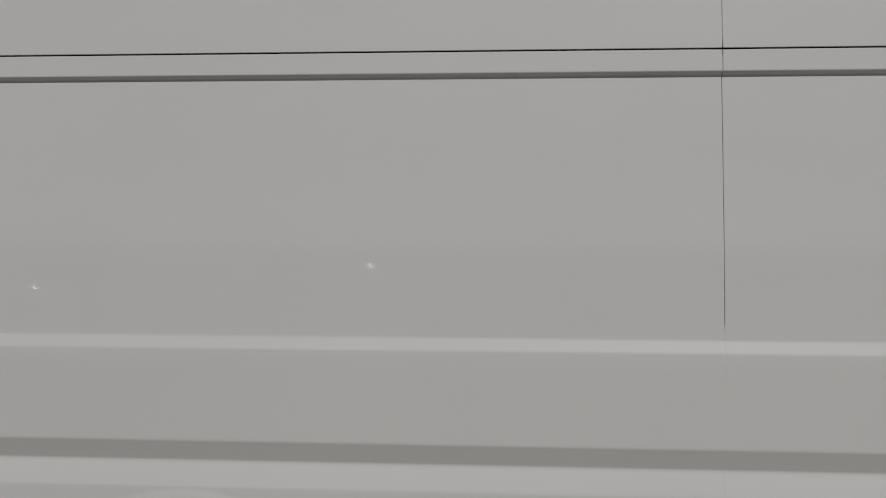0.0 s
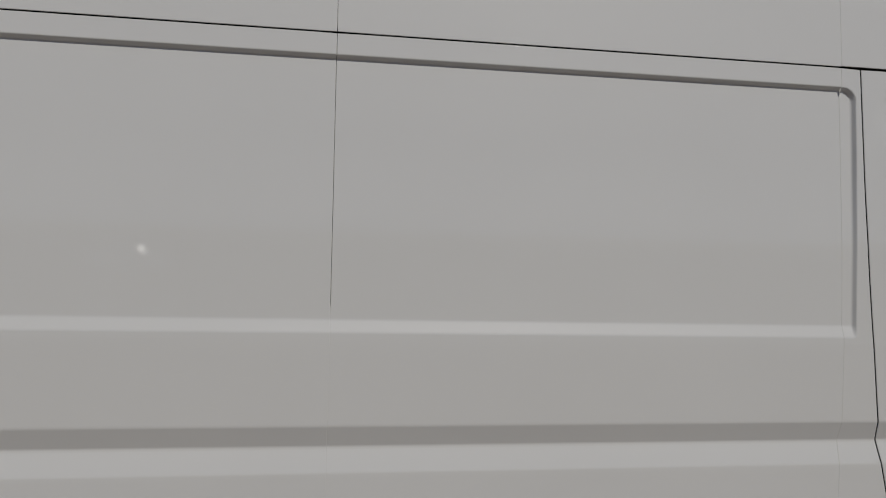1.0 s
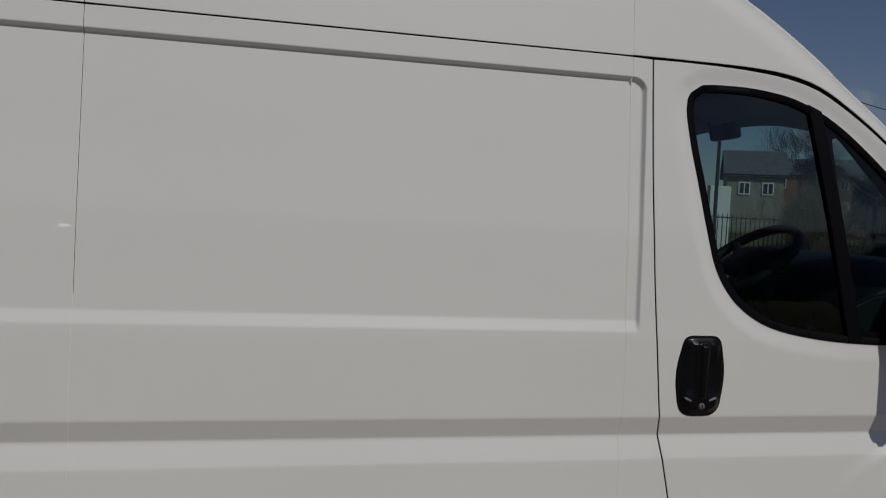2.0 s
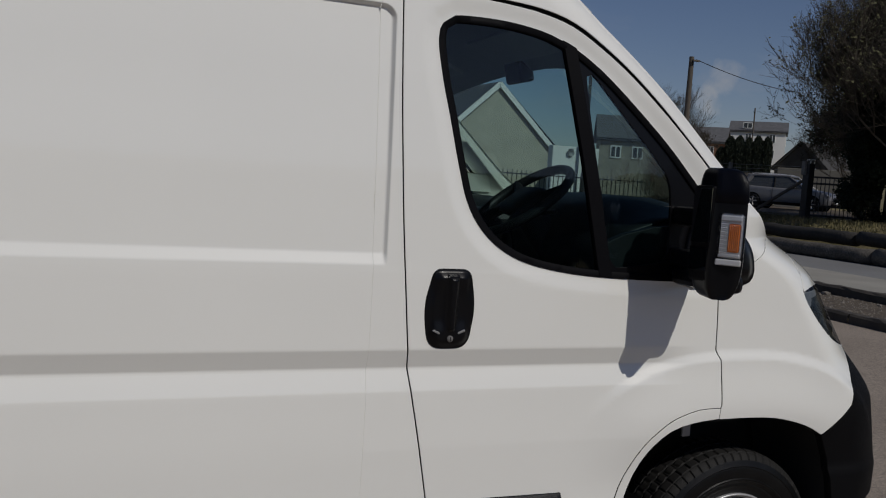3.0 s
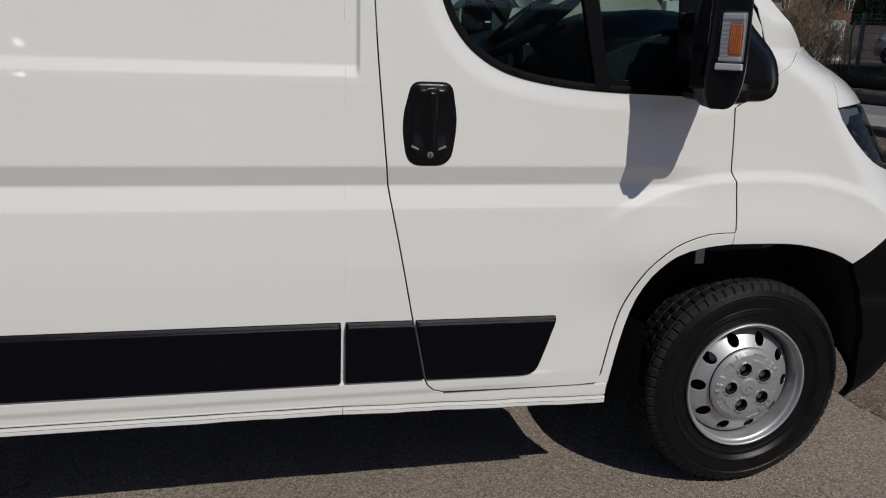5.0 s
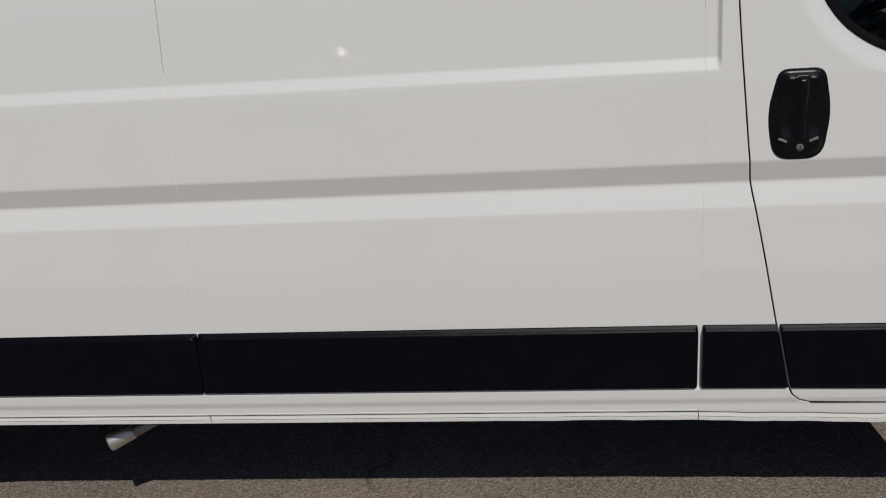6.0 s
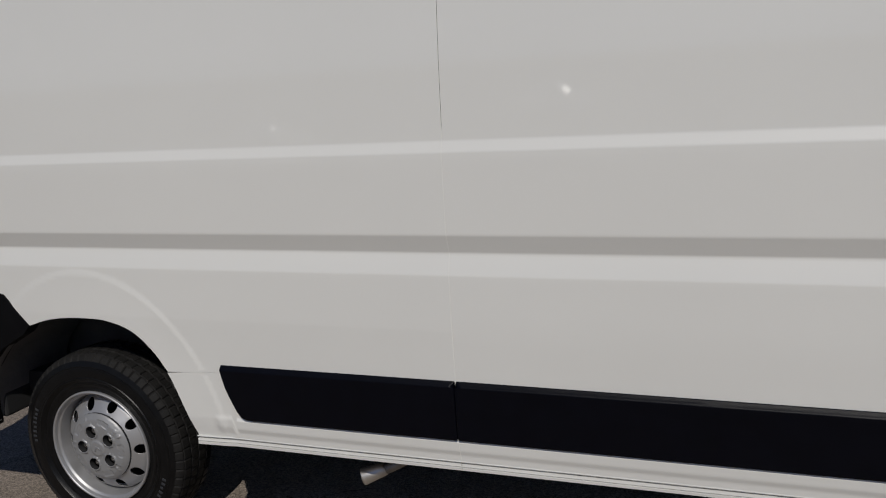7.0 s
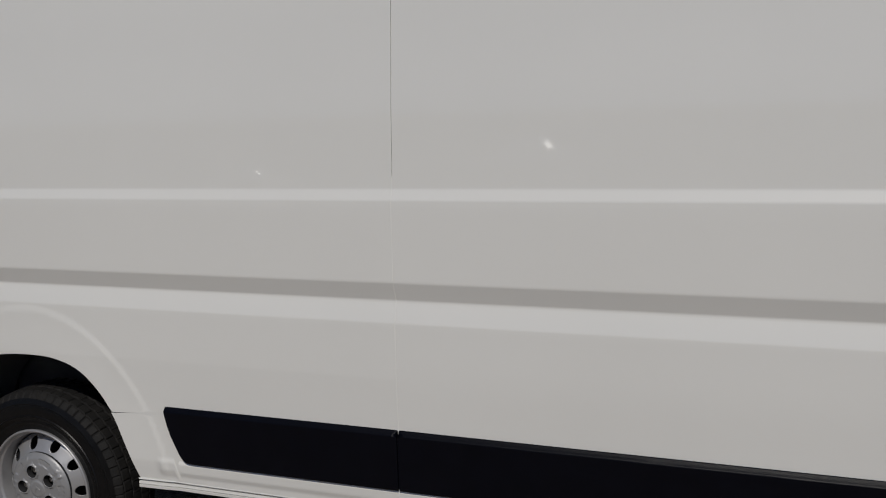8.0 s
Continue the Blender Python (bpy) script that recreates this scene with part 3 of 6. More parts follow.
panel("arch_lip", lip_loop[::-1], lambda x, z: flank(x, z) + 0.003, PAINT, van, "white wheel arch edge", step=0.03, rim=0.03, shut=BLACK)

# ---- front wing, scuttle, bonnet, lamp, bumper ----
WING_FRONT = [(0.262, 0.776), (0.330, 0.825), (0.380, 0.872), (0.392, 0.925), (0.415, 0.975), (0.455, 1.012), (0.520, 1.033)]
LAMP_REAR = [(0.520, 1.033), (0.424, 1.047), (0.324, 1.079), (0.253, 1.126), (0.205, 1.169), (0.170, 1.207), (0.150, 1.243)]
BONNET_EDGE = [(0.150, 1.243), (0.151, 1.290), (0.160, 1.330), (0.183, 1.358), (0.205, 1.384)]
WING_TOP = [(0.205, 1.384), (0.193, 1.402), (0.164, 1.412), (0.125, 1.4135), (0.075, 1.4035), (0.017, 1.385), (-0.068, 1.330), (-0.13, 1.278), (-0.190, 1.236)]
wing_loop = spline([(x + G, z) for x, z in DOOR_FRONT], 0.02)[:-1] + [(-0.160, 0.884)] + spline(ARCH_F[7:], 0.03)[:-1] + spline(WING_FRONT, 0.03)[:-1] + spline(LAMP_REAR, 0.03)[:-1] + spline(BONNET_EDGE, 0.03)[:-1] + spline(WING_TOP, 0.03)[:-1]
nose_z = sorted({*np.round(np.arange(0.2, 1.45, 0.03), 3)})
panel("front_wing", wing_loop, flank, PAINT, van, "white front wing with a swelling over the wheel", zs=np.round(np.arange(0.78, 1.45, 0.0115), 4), xs=np.arange(-0.2, 0.6, 0.0125), rim=0.014, shut=BLACK)
edge_of = lambda z, u: float(table(np.array([z]), XS_Z, XS_X, 0.02)[0]) + u
for flipped in (None, WIDTH):
    side_loop = spline([(x + G, z + 0.001) for x, z in BONNET_EDGE], 0.03)[::-1] + [(edge_of(1.25, 0.25), 1.25), (edge_of(1.247, 0.42), 1.247)] + [(edge_of(z, 0.6072), z) for z in np.arange(1.25, 1.44, 0.03)]
    panel("bonnet", side_loop, flank, PAINT, van, "white sloping bonnet", zs=nose_z, xs=np.arange(-0.2, 0.8, 0.02), rim=0.01, flip=flipped, shut=BLACK)
    lamp_loop = [(x + G, z) for x, z in spline(LAMP_REAR, 0.03)[::-1]] + [(edge_of(1.035, 0.36), 1.036), (edge_of(1.05, 0.50), 1.052), (edge_of(1.15, 0.54), 1.15), (edge_of(1.243, 0.52), 1.243), (edge_of(1.243, 0.30), 1.243)]
    lamp_loop = straight(lamp_loop, 0.03)
    lamp = panel("headlamp", lamp_loop, lambda x, z: flank(x, z) + 0.03 + 0.02 * np.sin(x * 60) * np.sin(z * 50), GLOSSY, van, "dark swept-back headlamp", zs=nose_z, xs=np.arange(0.2, 0.9, 0.02), rim=0.02, flip=flipped)
    panel("lamp_cover", lamp_loop, lambda x, z: flank(x, z) + 0.003, SMOKE, lamp, "smoked glossy lamp cover", zs=nose_z, xs=np.arange(0.2, 0.9, 0.02), rim=0.0, flip=flipped)
    band = straight([(0.160, 1.236), (0.180, 1.203), (0.198, 1.190), (0.212, 1.200), (0.222, 1.218), (0.300, 1.222), (0.300, 1.236)], 0.02)
    panel("reflector", band, lambda x, z: flank(x, z) + 0.010, CHROME, lamp, "chrome lamp reflector", step=0.02, rim=0.006, flip=flipped)
    bump_loop = [(x + 0.002, z - G) for x, z in spline(WING_FRONT, 0.03)] + [(edge_of(1.03, 0.36) + 0.01, 1.028), (edge_of(1.03, 0.6072), 1.03)] + [(edge_of(z, 0.6072), z) for z in np.arange(1.0, 0.27, -0.04)] + [(edge_of(0.30, 0.45), 0.275), (edge_of(0.30, 0.2), 0.275), (0.40, 0.280), (0.372, 0.32), (0.36, 0.42), (0.345, 0.55), (0.315, 0.68), (0.266, 0.768)]
    bz = lambda x, z: flank(x, z) - 0.012 * smooth(0.50, 0.53, z) * (1 - smooth(0.62, 0.66, z)) + 0.02 * (1 - smooth(0.27, 0.36, z))
    panel("front_bumper", straight(bump_loop, 0.04), bz, BUMPER, van, "black plastic wrap-round bumper", zs=nose_z, xs=np.arange(0.2, 1.1, 0.02), rim=0.03, flip=flipped)
    grille_loop = straight([(edge_of(1.05, 0.505), 1.05), (edge_of(1.05, 0.6072), 1.05), (edge_of(1.24, 0.6072), 1.24), (edge_of(1.24, 0.525), 1.24), (edge_of(1.15, 0.545), 1.15)], 0.03)
    panel("grille", grille_loop, lambda x, z: flank(x, z) + 0.006 + 0.010 * np.sin(z * 130), BUMPER, van, "black slatted grille", zs=np.arange(1.04, 1.25, 0.01), xs=np.arange(0.2, 1.1, 0.02), rim=0.02, flip=flipped)

# ---- pillar beside the windscreen, roof sides ----
SCREEN_EDGE = [(0.136, 1.372), (0.086, 1.411), (-0.032, 1.490), (-0.165, 1.611), (-0.282, 1.722), (-0.396, 1.826), (-0.506, 1.915), (-0.611, 1.993), (-0.714, 2.072), (-0.814, 2.142), (-0.888, 2.189), (-1.06, 2.285), (-1.22, 2.360), (POST - 0.003, 2.385)]


def upper(x, z):
    q = np.array(spline(SCREEN_EDGE, 0.04))
    d = gap_to(x, z, [tuple(p) for p in q] + [(q[-1][0], 3.0), (3.0, 3.0), (3.0, q[0][1])])
    y = table(z, Z_KNOT, Y_KNOT) + 0.045 * (1 - np.clip(d / 0.10, 0, 1)) ** 2.2
    low = 1 - smooth(1.42, 1.62, z)
    return y + low * np.maximum(0, flank(x, np.minimum(z, 1.405)) + 0.004 - y)


def shifted(points, d):
    """A line moved to its left by d."""
    q = np.array(points)
    t = np.gradient(q, axis=0)
    t /= np.linalg.norm(t, axis=1)[:, None]
    return [tuple(p) for p in q + np.stack([-t[:, 1], t[:, 0]], 1) * d]


TOP_GAP = [(xa + (xb - xa) * float(smooth(-1.15, -0.75, xa)), za + (zb - za) * float(smooth(-1.15, -0.75, xa))) for (xa, za), (xb, zb) in zip(shifted(spline(DOOR_TOP[:13], 0.03), 0.0095), shifted(spline(DOOR_TOP[:13], 0.03), 0.0155))]
seal_line = spline(DOOR_TOP[3:13], 0.03)
panel("door_seal", shifted(seal_line, -0.018) + shifted(seal_line, 0.034)[::-1], lambda x, z: table(z, Z_KNOT, Y_KNOT) + 0.019, BLACK, van, "black rubber seal in the door gap", step=0.03, rim=0.01)
cab_loop = [(-0.148, 1.502), (-0.113, 1.42), (-0.121, 1.325), (-0.105, 1.312), (-0.072, 1.332), (0.0, 1.365), (0.08, 1.355)] + spline(SCREEN_EDGE, 0.04) + [(POST - 0.003, 2.2), (POST - 0.0035, 2.0275), (-1.27, 2.0275)] + TOP_GAP
for flipped in (None, WIDTH):
    panel("cab_roof_side", cab_loop, upper, PAINT, van, "white roof side running into the windscreen pillar", xs=np.arange(-1.3, 0.1, 0.012), zs=np.arange(1.28, 2.4, 0.012), rim=0.02, flip=flipped, shut=BLACK)
    for lo, hi in ((-5.03, MID - 0.0018), (MID + 0.0018, POST - 0.006)):
        bay = straight([(lo, 2.0265), (hi, 2.0265), (hi, 2.39), (lo, 2.39)], 0.06)
        panel("roof_side", bay, lambda x, z: table(z, Z_KNOT, Y_KNOT) + 0.045 * np.clip((z - 2.29) / 0.10, 0, 1) ** 2.2, PAINT, van, "white upper side of the high roof", step=0.09, zs=np.arange(2.04, 2.40, 0.03), rim=0.02, flip=flipped, shut=BLACK)


def across(x, z, y0, bulge, way, n=29):
    """A line of points over the van from one roof edge to the other."""
    row = []
    for k in range(n):
        s = k / (n - 1)
        b = bulge * (1 - abs(2 * s - 1) ** 2.6) ** (2.7 - 1.0 * float(smooth(-0.75, -1.1, x)))
        row.append((x + way[0] * b, y0 + (WIDTH - 2 * y0) * s, z + way[1] * b))
    return row


edge_pts = spline(SCREEN_EDGE, 0.05)
e_y = lambda x, z: float(upper(np.array([x]), np.array([z]))[0])
lift_of = lambda z: float(smooth(1.40, 1.75, z))
rows_s = [across(x, z, e_y(x, z) + 0.006, 0.17, (0.95 - 0.17 * lift_of(z), 0.02 + 0.60 * lift_of(z))) for x, z in edge_pts if x > -0.70]
rows_r = [across(x, z, e_y(x, z), 0.17 * (1 - 0.25 * (-0.7 - x) / 0.6), (0.78 * (1 - (-0.7 - x) / 0.6), 0.62 + 0.2 * (-0.7 - x) / 0.6)) for x, z in edge_pts if x <= -0.66]
sheet("windscreen", rows_s, SCREEN, van, "curved tinted windscreen")
sheet("cab_roof", rows_r, PAINT, van, "white sloping cab roof", thick=0.004)
sheet("load_roof", [across(x, 2.39, 0.145, 0.13, (0, 1.0)) for x in np.linspace(-5.03, POST - 0.006, 12)], PAINT, van, "white high roof", thick=0.004)

us = np.linspace(0, 0.62, 80)
ys_of = [float(nose(np.array([edge_of(1.40, u)]), np.array([1.40]))[0]) for u in us]
base_y, base_x = [p[1] for p in rows_s[0]], [p[0] for p in rows_s[0]]
scuttle_rows = []
for y in np.linspace(0.20, WIDTH - 0.20, 25):
    x0 = float(np.interp(y, base_y, base_x))
    x1 = edge_of(1.40, float(np.interp(min(y, WIDTH - y), ys_of, us)))
    scuttle_rows.append([(x0 - 0.02, y, 1.405), (x0 + 0.03, y, 1.385), ((x0 + x1) / 2, y, 1.378), (max(x1, x0 + 0.05), y, 1.388)])
sheet("scuttle", scuttle_rows, BUMPER, van, "black plastic scuttle panel under the windscreen")

# ---- dark frame behind the joints, far side, floor, rear ----
behind = lambda x, z: flank(x, z) + 0.035 + 0.02 * recess(x, z)
frame_loop = straight([(-5.0, 2.3), (-5.0, 0.88), (-4.3, 0.88), (-4.2, 0.80), (-3.9, 0.83), (-3.68, 0.75), (-3.58, 0.6), (-3.50, 0.42), (-1.30, 0.42), (-1.06, 0.42), (-1.13, 0.70), (-1.20, 1.05), (-1.235, 1.4), (-1.20, 2.0), (-1.10, 2.05), (-1.0, 2.12), (-1.2, 2.3)], 0.1)
panel("inner_wall", frame_loop[::-1], behind, BLACK, van, "", step=0.1, rim=0.02)
panel("door_inner", straight([(-1.20, 1.25), (-1.14, 0.8), (-1.03, 0.44), (-0.56, 0.44), (-0.5, 0.68), (-0.42, 0.84), (-0.2, 0.91), (-0.2, 1.25), (-0.6, 1.262), (-0.85, 1.30), (-1.0, 1.37), (-1.07, 1.48), (-1.15, 1.85), (-1.19, 1.99), (-1.21, 1.99)][::-1], 0.06), lambda x, z: flank(x, z) + 0.045, CABIN, door, "dark inner door panel", step=0.08, rim=0.05)
far_loop = straight([(-5.03, 0.40), (-1.25, 0.40), (-1.06, 0.43), (-1.18, 1.02), (-1.22, 1.40), (-1.241, 2.02), (-5.03, 2.02)], 0.15)
panel("far_side_panel", far_loop, lambda x, z: table(z, Z_KNOT, Y_KNOT), PAINT, van, "white far side of the load bay", step=0.2, rim=0.02, flip=WIDTH)
panel("far_door", [p for p in door_loop], flank, PAINT, van, "white passenger door", holes=[opening], step=0.08, rim=0.03, flip=WIDTH)
panel("far_window_seal", WINDOW[::-1], lambda x, z: flank(x, z) + 0.004, RUBBER, van, "black rubber window seal", holes=[ring_loop(WINDOW, 0.03)], step=0.05, rim=0.04, flip=WIDTH)
panel("far_window_post", straight(BAR[::-1], 0.04), lambda x, z: flank(x, z) + 0.004, RUBBER, van, "dark upright between the panes", step=0.05, rim=0.03, flip=WIDTH)
panel("far_window_pane", ring_loop(WINDOW, 0.02)[::-1], lambda x, z: flank(x, z) + 0.012, GLASS, van, "tinted passenger glass", step=0.1, rim=0.0, flip=WIDTH)
panel("far_wing", wing_loop, flank, PAINT, van, "white front wing", step=0.06, rim=0.014, flip=WIDTH)
REAR_TRIM = straight(rounded([(-5.04, 0.862), (-4.315, 0.862), (-4.284, 0.854), (-4.186, 0.750), (-4.215, 0.72), (-4.33, 0.66), (-4.43, 0.55), (-4.47, 0.34), (-5.04, 0.34)], [0.02, 0.01, 0.01, 0.004, 0.01, 0.1, 0.1, 0.02, 0.02]), 0.05)
panel("rear_corner_trim", REAR_TRIM[::-1], lambda x, z: flank(x, z) - 0.004, BUMPER, van, "black plastic rear corner trim", step=0.06, rim=0.05)
part("rear_bumper", box((-5.12, 0.02, 0.34), (-5.02, WIDTH - 0.02, 0.62), 0.03), BUMPER, van, "black rear bumper")
for y0, y1 in ((0.06, WIDTH / 2 - 0.003), (WIDTH / 2 + 0.003, WIDTH - 0.06)):
    part("rear_door", box((-5.06, y0, 0.60), (-5.03, y1, 2.38), 0.012), PAINT, van, "white rear door leaf")
part("rear_header", box((-5.06, 0.14, 2.385), (-5.03, WIDTH - 0.14, 2.50), 0.01), PAINT, van, "white panel over the rear doors")
part("floor_pan", box((-5.0, 0.20, 0.42), (-0.55, WIDTH - 0.20, 0.50)), UNDER, van, "dark underside of the floor")
part("rear_inner_side", box((-3.50, 0.07, 0.40), (-0.50, 0.20, 0.47)), UNDER, van, "dark side member under the sill")
part("front_floor", box((-0.60, 0.42, 0.46), (0.75, WIDTH - 0.42, 0.50)), UNDER, van)
for yy in (0.42, WIDTH - 0.44):
    part("engine_wall", box((-0.52, yy, 0.46), (0.52, yy + 0.02, 0.95)), UNDER, van)
# unseen box added under the floor, blocking light from the far side
part("underbody_blocker", box((-3.35, 0.50, 0.21), (-0.75, 1.55, 0.43), 0.03), UNDER, van, "dark unseen box added under the floor to block light")
# black pieces added in the arches to shape the van's ground shadow
part("arch_blocker", box((-0.512, 0.17, 0.345), (-0.440, 0.40, 0.60), 0.01), ARCH_SHADE, van, "black piece added behind the front wheel to shape its shadow")
flap = [(-0.512, 0.032), (-0.398, 0.032), (-0.442, 0.20), (-0.512, 0.20)]
raw("arch_blocker", [(x, y, z) for z in (0.363, 0.60) for x, y in flap], [(0, 3, 2, 1), (4, 5, 6, 7), (0, 1, 5, 4), (1, 2, 6, 5), (2, 3, 7, 6), (3, 0, 4, 7)], ARCH_SHADE, van, "black piece added behind the front wheel to shape its shadow")
part("arch_blocker", box((-3.688, 0.14, 0.365), (-3.560, 0.40, 0.46), 0.01), UNDER, van, "black piece added ahead of the rear wheel to stop a light gap")
part("arch_blocker", box((-4.500, 0.08, 0.36), (-4.455, 0.48, 0.72), 0.01), UNDER, van, "black flap behind the rear wheel")
part("crossmember", box((0.42, 0.30, 0.30), (0.50, WIDTH - 0.30, 0.50), 0.01), UNDER, van)
part("bulkhead", box((-1.33, 0.10, 0.50), (-1.30, WIDTH - 0.10, 2.38)), CABIN, van, "dark partition behind the seats")
part("firewall", box((-0.02, 0.46, 0.50), (0.02, WIDTH - 0.46, 1.12)), CABIN, van)


# ---- wheel arch liners and wheels ----
def liner(arch, mat, depth):
    rows = []
    for x, z in spline(arch, 0.04):
        y0 = float(flank(np.array([x]), np.array([z]))[0])
        rows.append([(x, y0 + 0.010 + d, z - 0.004 + (0.03 if 0.03 < d < depth else 0.0)) for d in (0.0, 0.028, 0.05, depth * 0.6, depth)])
    return sheet("wheel_arch_liner", rows, mat, van, "black wheel arch liner")


# front liner darker, rear paler: the difference in light is in their colours
liner(ARCH_F + [(0.32, 0.68), (0.35, 0.55), (0.365, 0.42)], UNDER, 0.36)
liner(ARCH_R + [(-4.29, 0.69), (-4.40, 0.58), (-4.45, 0.45), (-4.465, 0.36)], LINER, 0.36)
part("liner_back", box((-4.46, 0.42, 0.42), (-3.56, 0.44, 0.86)), LINER, van)
part("arch_bracket", box((-0.225, 0.075, 0.765), (-0.195, 0.085, 0.826), 0.003), CAP, van, "grey bracket in the wheel arch")


def wheel(cx, cz, y0, turn, steer, mirror=False):
    m = pose(cx, y0, cz, 0, 0, (180 if mirror else 0) + steer) @ pose(0, 0, 0, 0, turn, 0)
    hub = tagged(new("wheel"), "steel wheel with a silver rim and black tyre")
    hub.parent = van
    hub.matrix_basis = m
    n = 448
    prof = [(0.196, 0.036), (0.200, 0.022), (0.208, 0.017), (0.222, 0.0135), (0.227, 0.0130), (0.231, 0.0098), (0.236, 0.0088), (0.241, 0.0100), (0.252, 0.003), (0.255, -0.0005), (0.259, -0.0005), (0.262, 0.0025), (0.290, 0.0010), (0.298, 0.0035), (0.302, 0.0010), (0.316, 0.007)]
    # tread rows: radius, depth, rib (0: plain)
    tread = [(0.320, 0.0085, 0), (0.3215, 0.0095, 1), (0.3300, 0.0145, 1), (0.3365, 0.0205, 1), (0.3400, 0.0265, 1), (0.3372, 0.0282, 0), (0.3372, 0.0312, 0), (0.3425, 0.0330, 5), (0.3445, 0.047, 5), (0.3450, 0.0605, 5), (0.3395, 0.0625, 0), (0.3395, 0.0675, 0), (0.3455, 0.0695, 2), (0.3460, 0.098, 2), (0.3400, 0.100, 0), (0.3400, 0.106, 0), (0.3460, 0.108, 3), (0.3455, 0.140, 3), (0.3395, 0.142, 0), (0.3395, 0.148, 0), (0.3450, 0.150, 4), (0.3425, 0.180, 4), (0.330, 0.200, 4), (0.30, 0.214, 0), (0.25, 0.212, 0), (0.200, 0.190, 0)]
    bm = bmesh.new()
    rings = []
    for k, (r, y, rib) in enumerate([(r, y, 0) for r, y in prof] + tread):
        ring = []
        slant = int(y * 220)
        for i in range(n):
            groove = rib and (i + rib * 3 + slant * (rib in (2, 3))) % (7 if rib == 1 else 8) == 0
            rr = r - ((0.0036 if rib == 1 else 0.0050) if groove else 0)
            a = 2 * math.pi * i / n
            ring.append(bm.verts.new((rr * math.sin(a), y + (0.0030 if groove and rib == 1 else 0.0030 * math.sin(i * math.pi / 4) * (rib in (0, 2, 3) and k > len(prof) + 8)), rr * math.cos(a))))
        rings.append(ring)
    for a, b in zip(rings, rings[1:]):
        for i in range(n):
            bm.faces.new((a[i], a[(i + 1) % n], b[(i + 1) % n], b[i]))
    tyre = part("tyre", bm, TYRE, hub, "black ribbed van tyre")
    tyre.data.materials.append(TREAD)
    for p in tyre.data.polygons:
        p.material_index = int(len(prof) * n <= p.index < (len(prof) + 20) * n)
    tyre.data.shade_smooth()
    tyre.data.set_sharp_from_angle(angle=radians(34))
    rim = part("rim", lathe([(0.2065, 0.022), (0.2085, 0.013), (0.2070, 0.0065), (0.2025, 0.0055), (0.1995, 0.0100), (0.1985, 0.019), (0.1965, 0.0225), (0.1925, 0.0240), (0.1905, 0.028), (0.1895, 0.045), (0.186, 0.070), (0.1865, 0.087), (0.180, 0.090), (0.176, 0.088)], 72), STEEL, hub, "silver rim well", True)
    part("rim_back", lathe([(0.186, 0.085), (0.188, 0.18)], 48), UNDER, hub, "", True)
    circle = lambda r, k=48, cx0=0.0, cz0=0.0: [(cx0 + r * math.cos(2 * math.pi * i / k), cz0 + r * math.sin(2 * math.pi * i / k)) for i in range(k)]

    def dish(x, z):
        return table(np.hypot(x, z), [0.0, 0.095, 0.108, 0.122, 0.135, 0.168, 0.180, 0.19], [0.012, 0.012, 0.014, 0.020, 0.028, 0.048, 0.066, 0.076], 0.006)
    vents = []
    for k in range(10):
        a = 2 * math.pi * (k + 0.5) / 10
        vents.append([(0.1525 * math.cos(a) + 0.0215 * math.cos(b) * math.cos(a) - 0.0190 * math.sin(b) * math.sin(a), 0.1525 * math.sin(a) + 0.0215 * math.cos(b) * math.sin(a) + 0.0190 * math.sin(b) * math.cos(a)) for b in np.arange(0, 2 * math.pi, 2 * math.pi / 14)])
    # vent walls coloured black, so their inner shade is painted on
    panel("wheel_disc", circle(0.181, 72), dish, STEEL, hub, "pressed silver disc with round vents", holes=vents + [circle(0.105)], step=0.011, rim=0.006, edge=0.0015, shut=BLACK)
    part("drum", lathe([(0.001, 0.105), (0.172, 0.105), (0.172, 0.14)], 40), UNDER, hub)
    nuts = [(0.0630 * math.cos(a), 0.0630 * math.sin(a)) for a in (math.pi / 2 + 2 * math.pi * k / 5 for k in range(5))]

    def capf(x, z):
        r = np.hypot(x, z)
        y = table(r, [0.0, 0.026, 0.030, 0.086, 0.106, 0.122, 0.130], [-0.006, -0.006, -0.002, -0.002, 0.001, 0.010, 0.020], 0.0025)
        a = np.arctan2(z, x)
        for k in range(5):
            b = math.pi / 2 + 2 * math.pi * (k + 0.5) / 5
            off = np.abs((a - b + math.pi) % (2 * math.pi) - math.pi)
            slot = math.pi / 2 + 2 * math.pi * k / 5
            near = np.abs((a - slot + math.pi) % (2 * math.pi) - math.pi)
            y = y + 0.003 * (1 - smooth(0.20, 0.26, off)) * smooth(0.088, 0.092, r) * (1 - smooth(0.106, 0.11, r)) - 0.0020 * (1 - smooth(0.03, 0.06, np.abs(near - 0.10))) * smooth(0.086, 0.090, r) * (1 - smooth(0.112, 0.118, r))
            # a raised sleeve round each nut
            gap = np.hypot(x - 0.063 * math.cos(slot), z - 0.063 * math.sin(slot))
            y = y - 0.0045 * (1 - smooth(0.025, 0.0285, gap))
        return y
    # black pit walls paint in the shade round the nuts
    cap = panel("hub_cap", circle(0.1245, 66), capf, CAP, hub, "grey plastic cap over the hub", holes=[circle(0.0225, 22, *c) for c in nuts], step=0.005, rim=0.022, edge=0.0015, shut=BLACK)
    badge = [(-0.012, -0.008), (0, 0.004), (0.012, -0.008), (0.012, -0.002), (0, 0.011), (-0.012, -0.002)]
    panel("emblem", straight(badge, 0.01), lambda x, z: -0.0085 + 0 * x, CAP, cap, "raised emblem", step=0.01, rim=0.003, edge=0.0005)
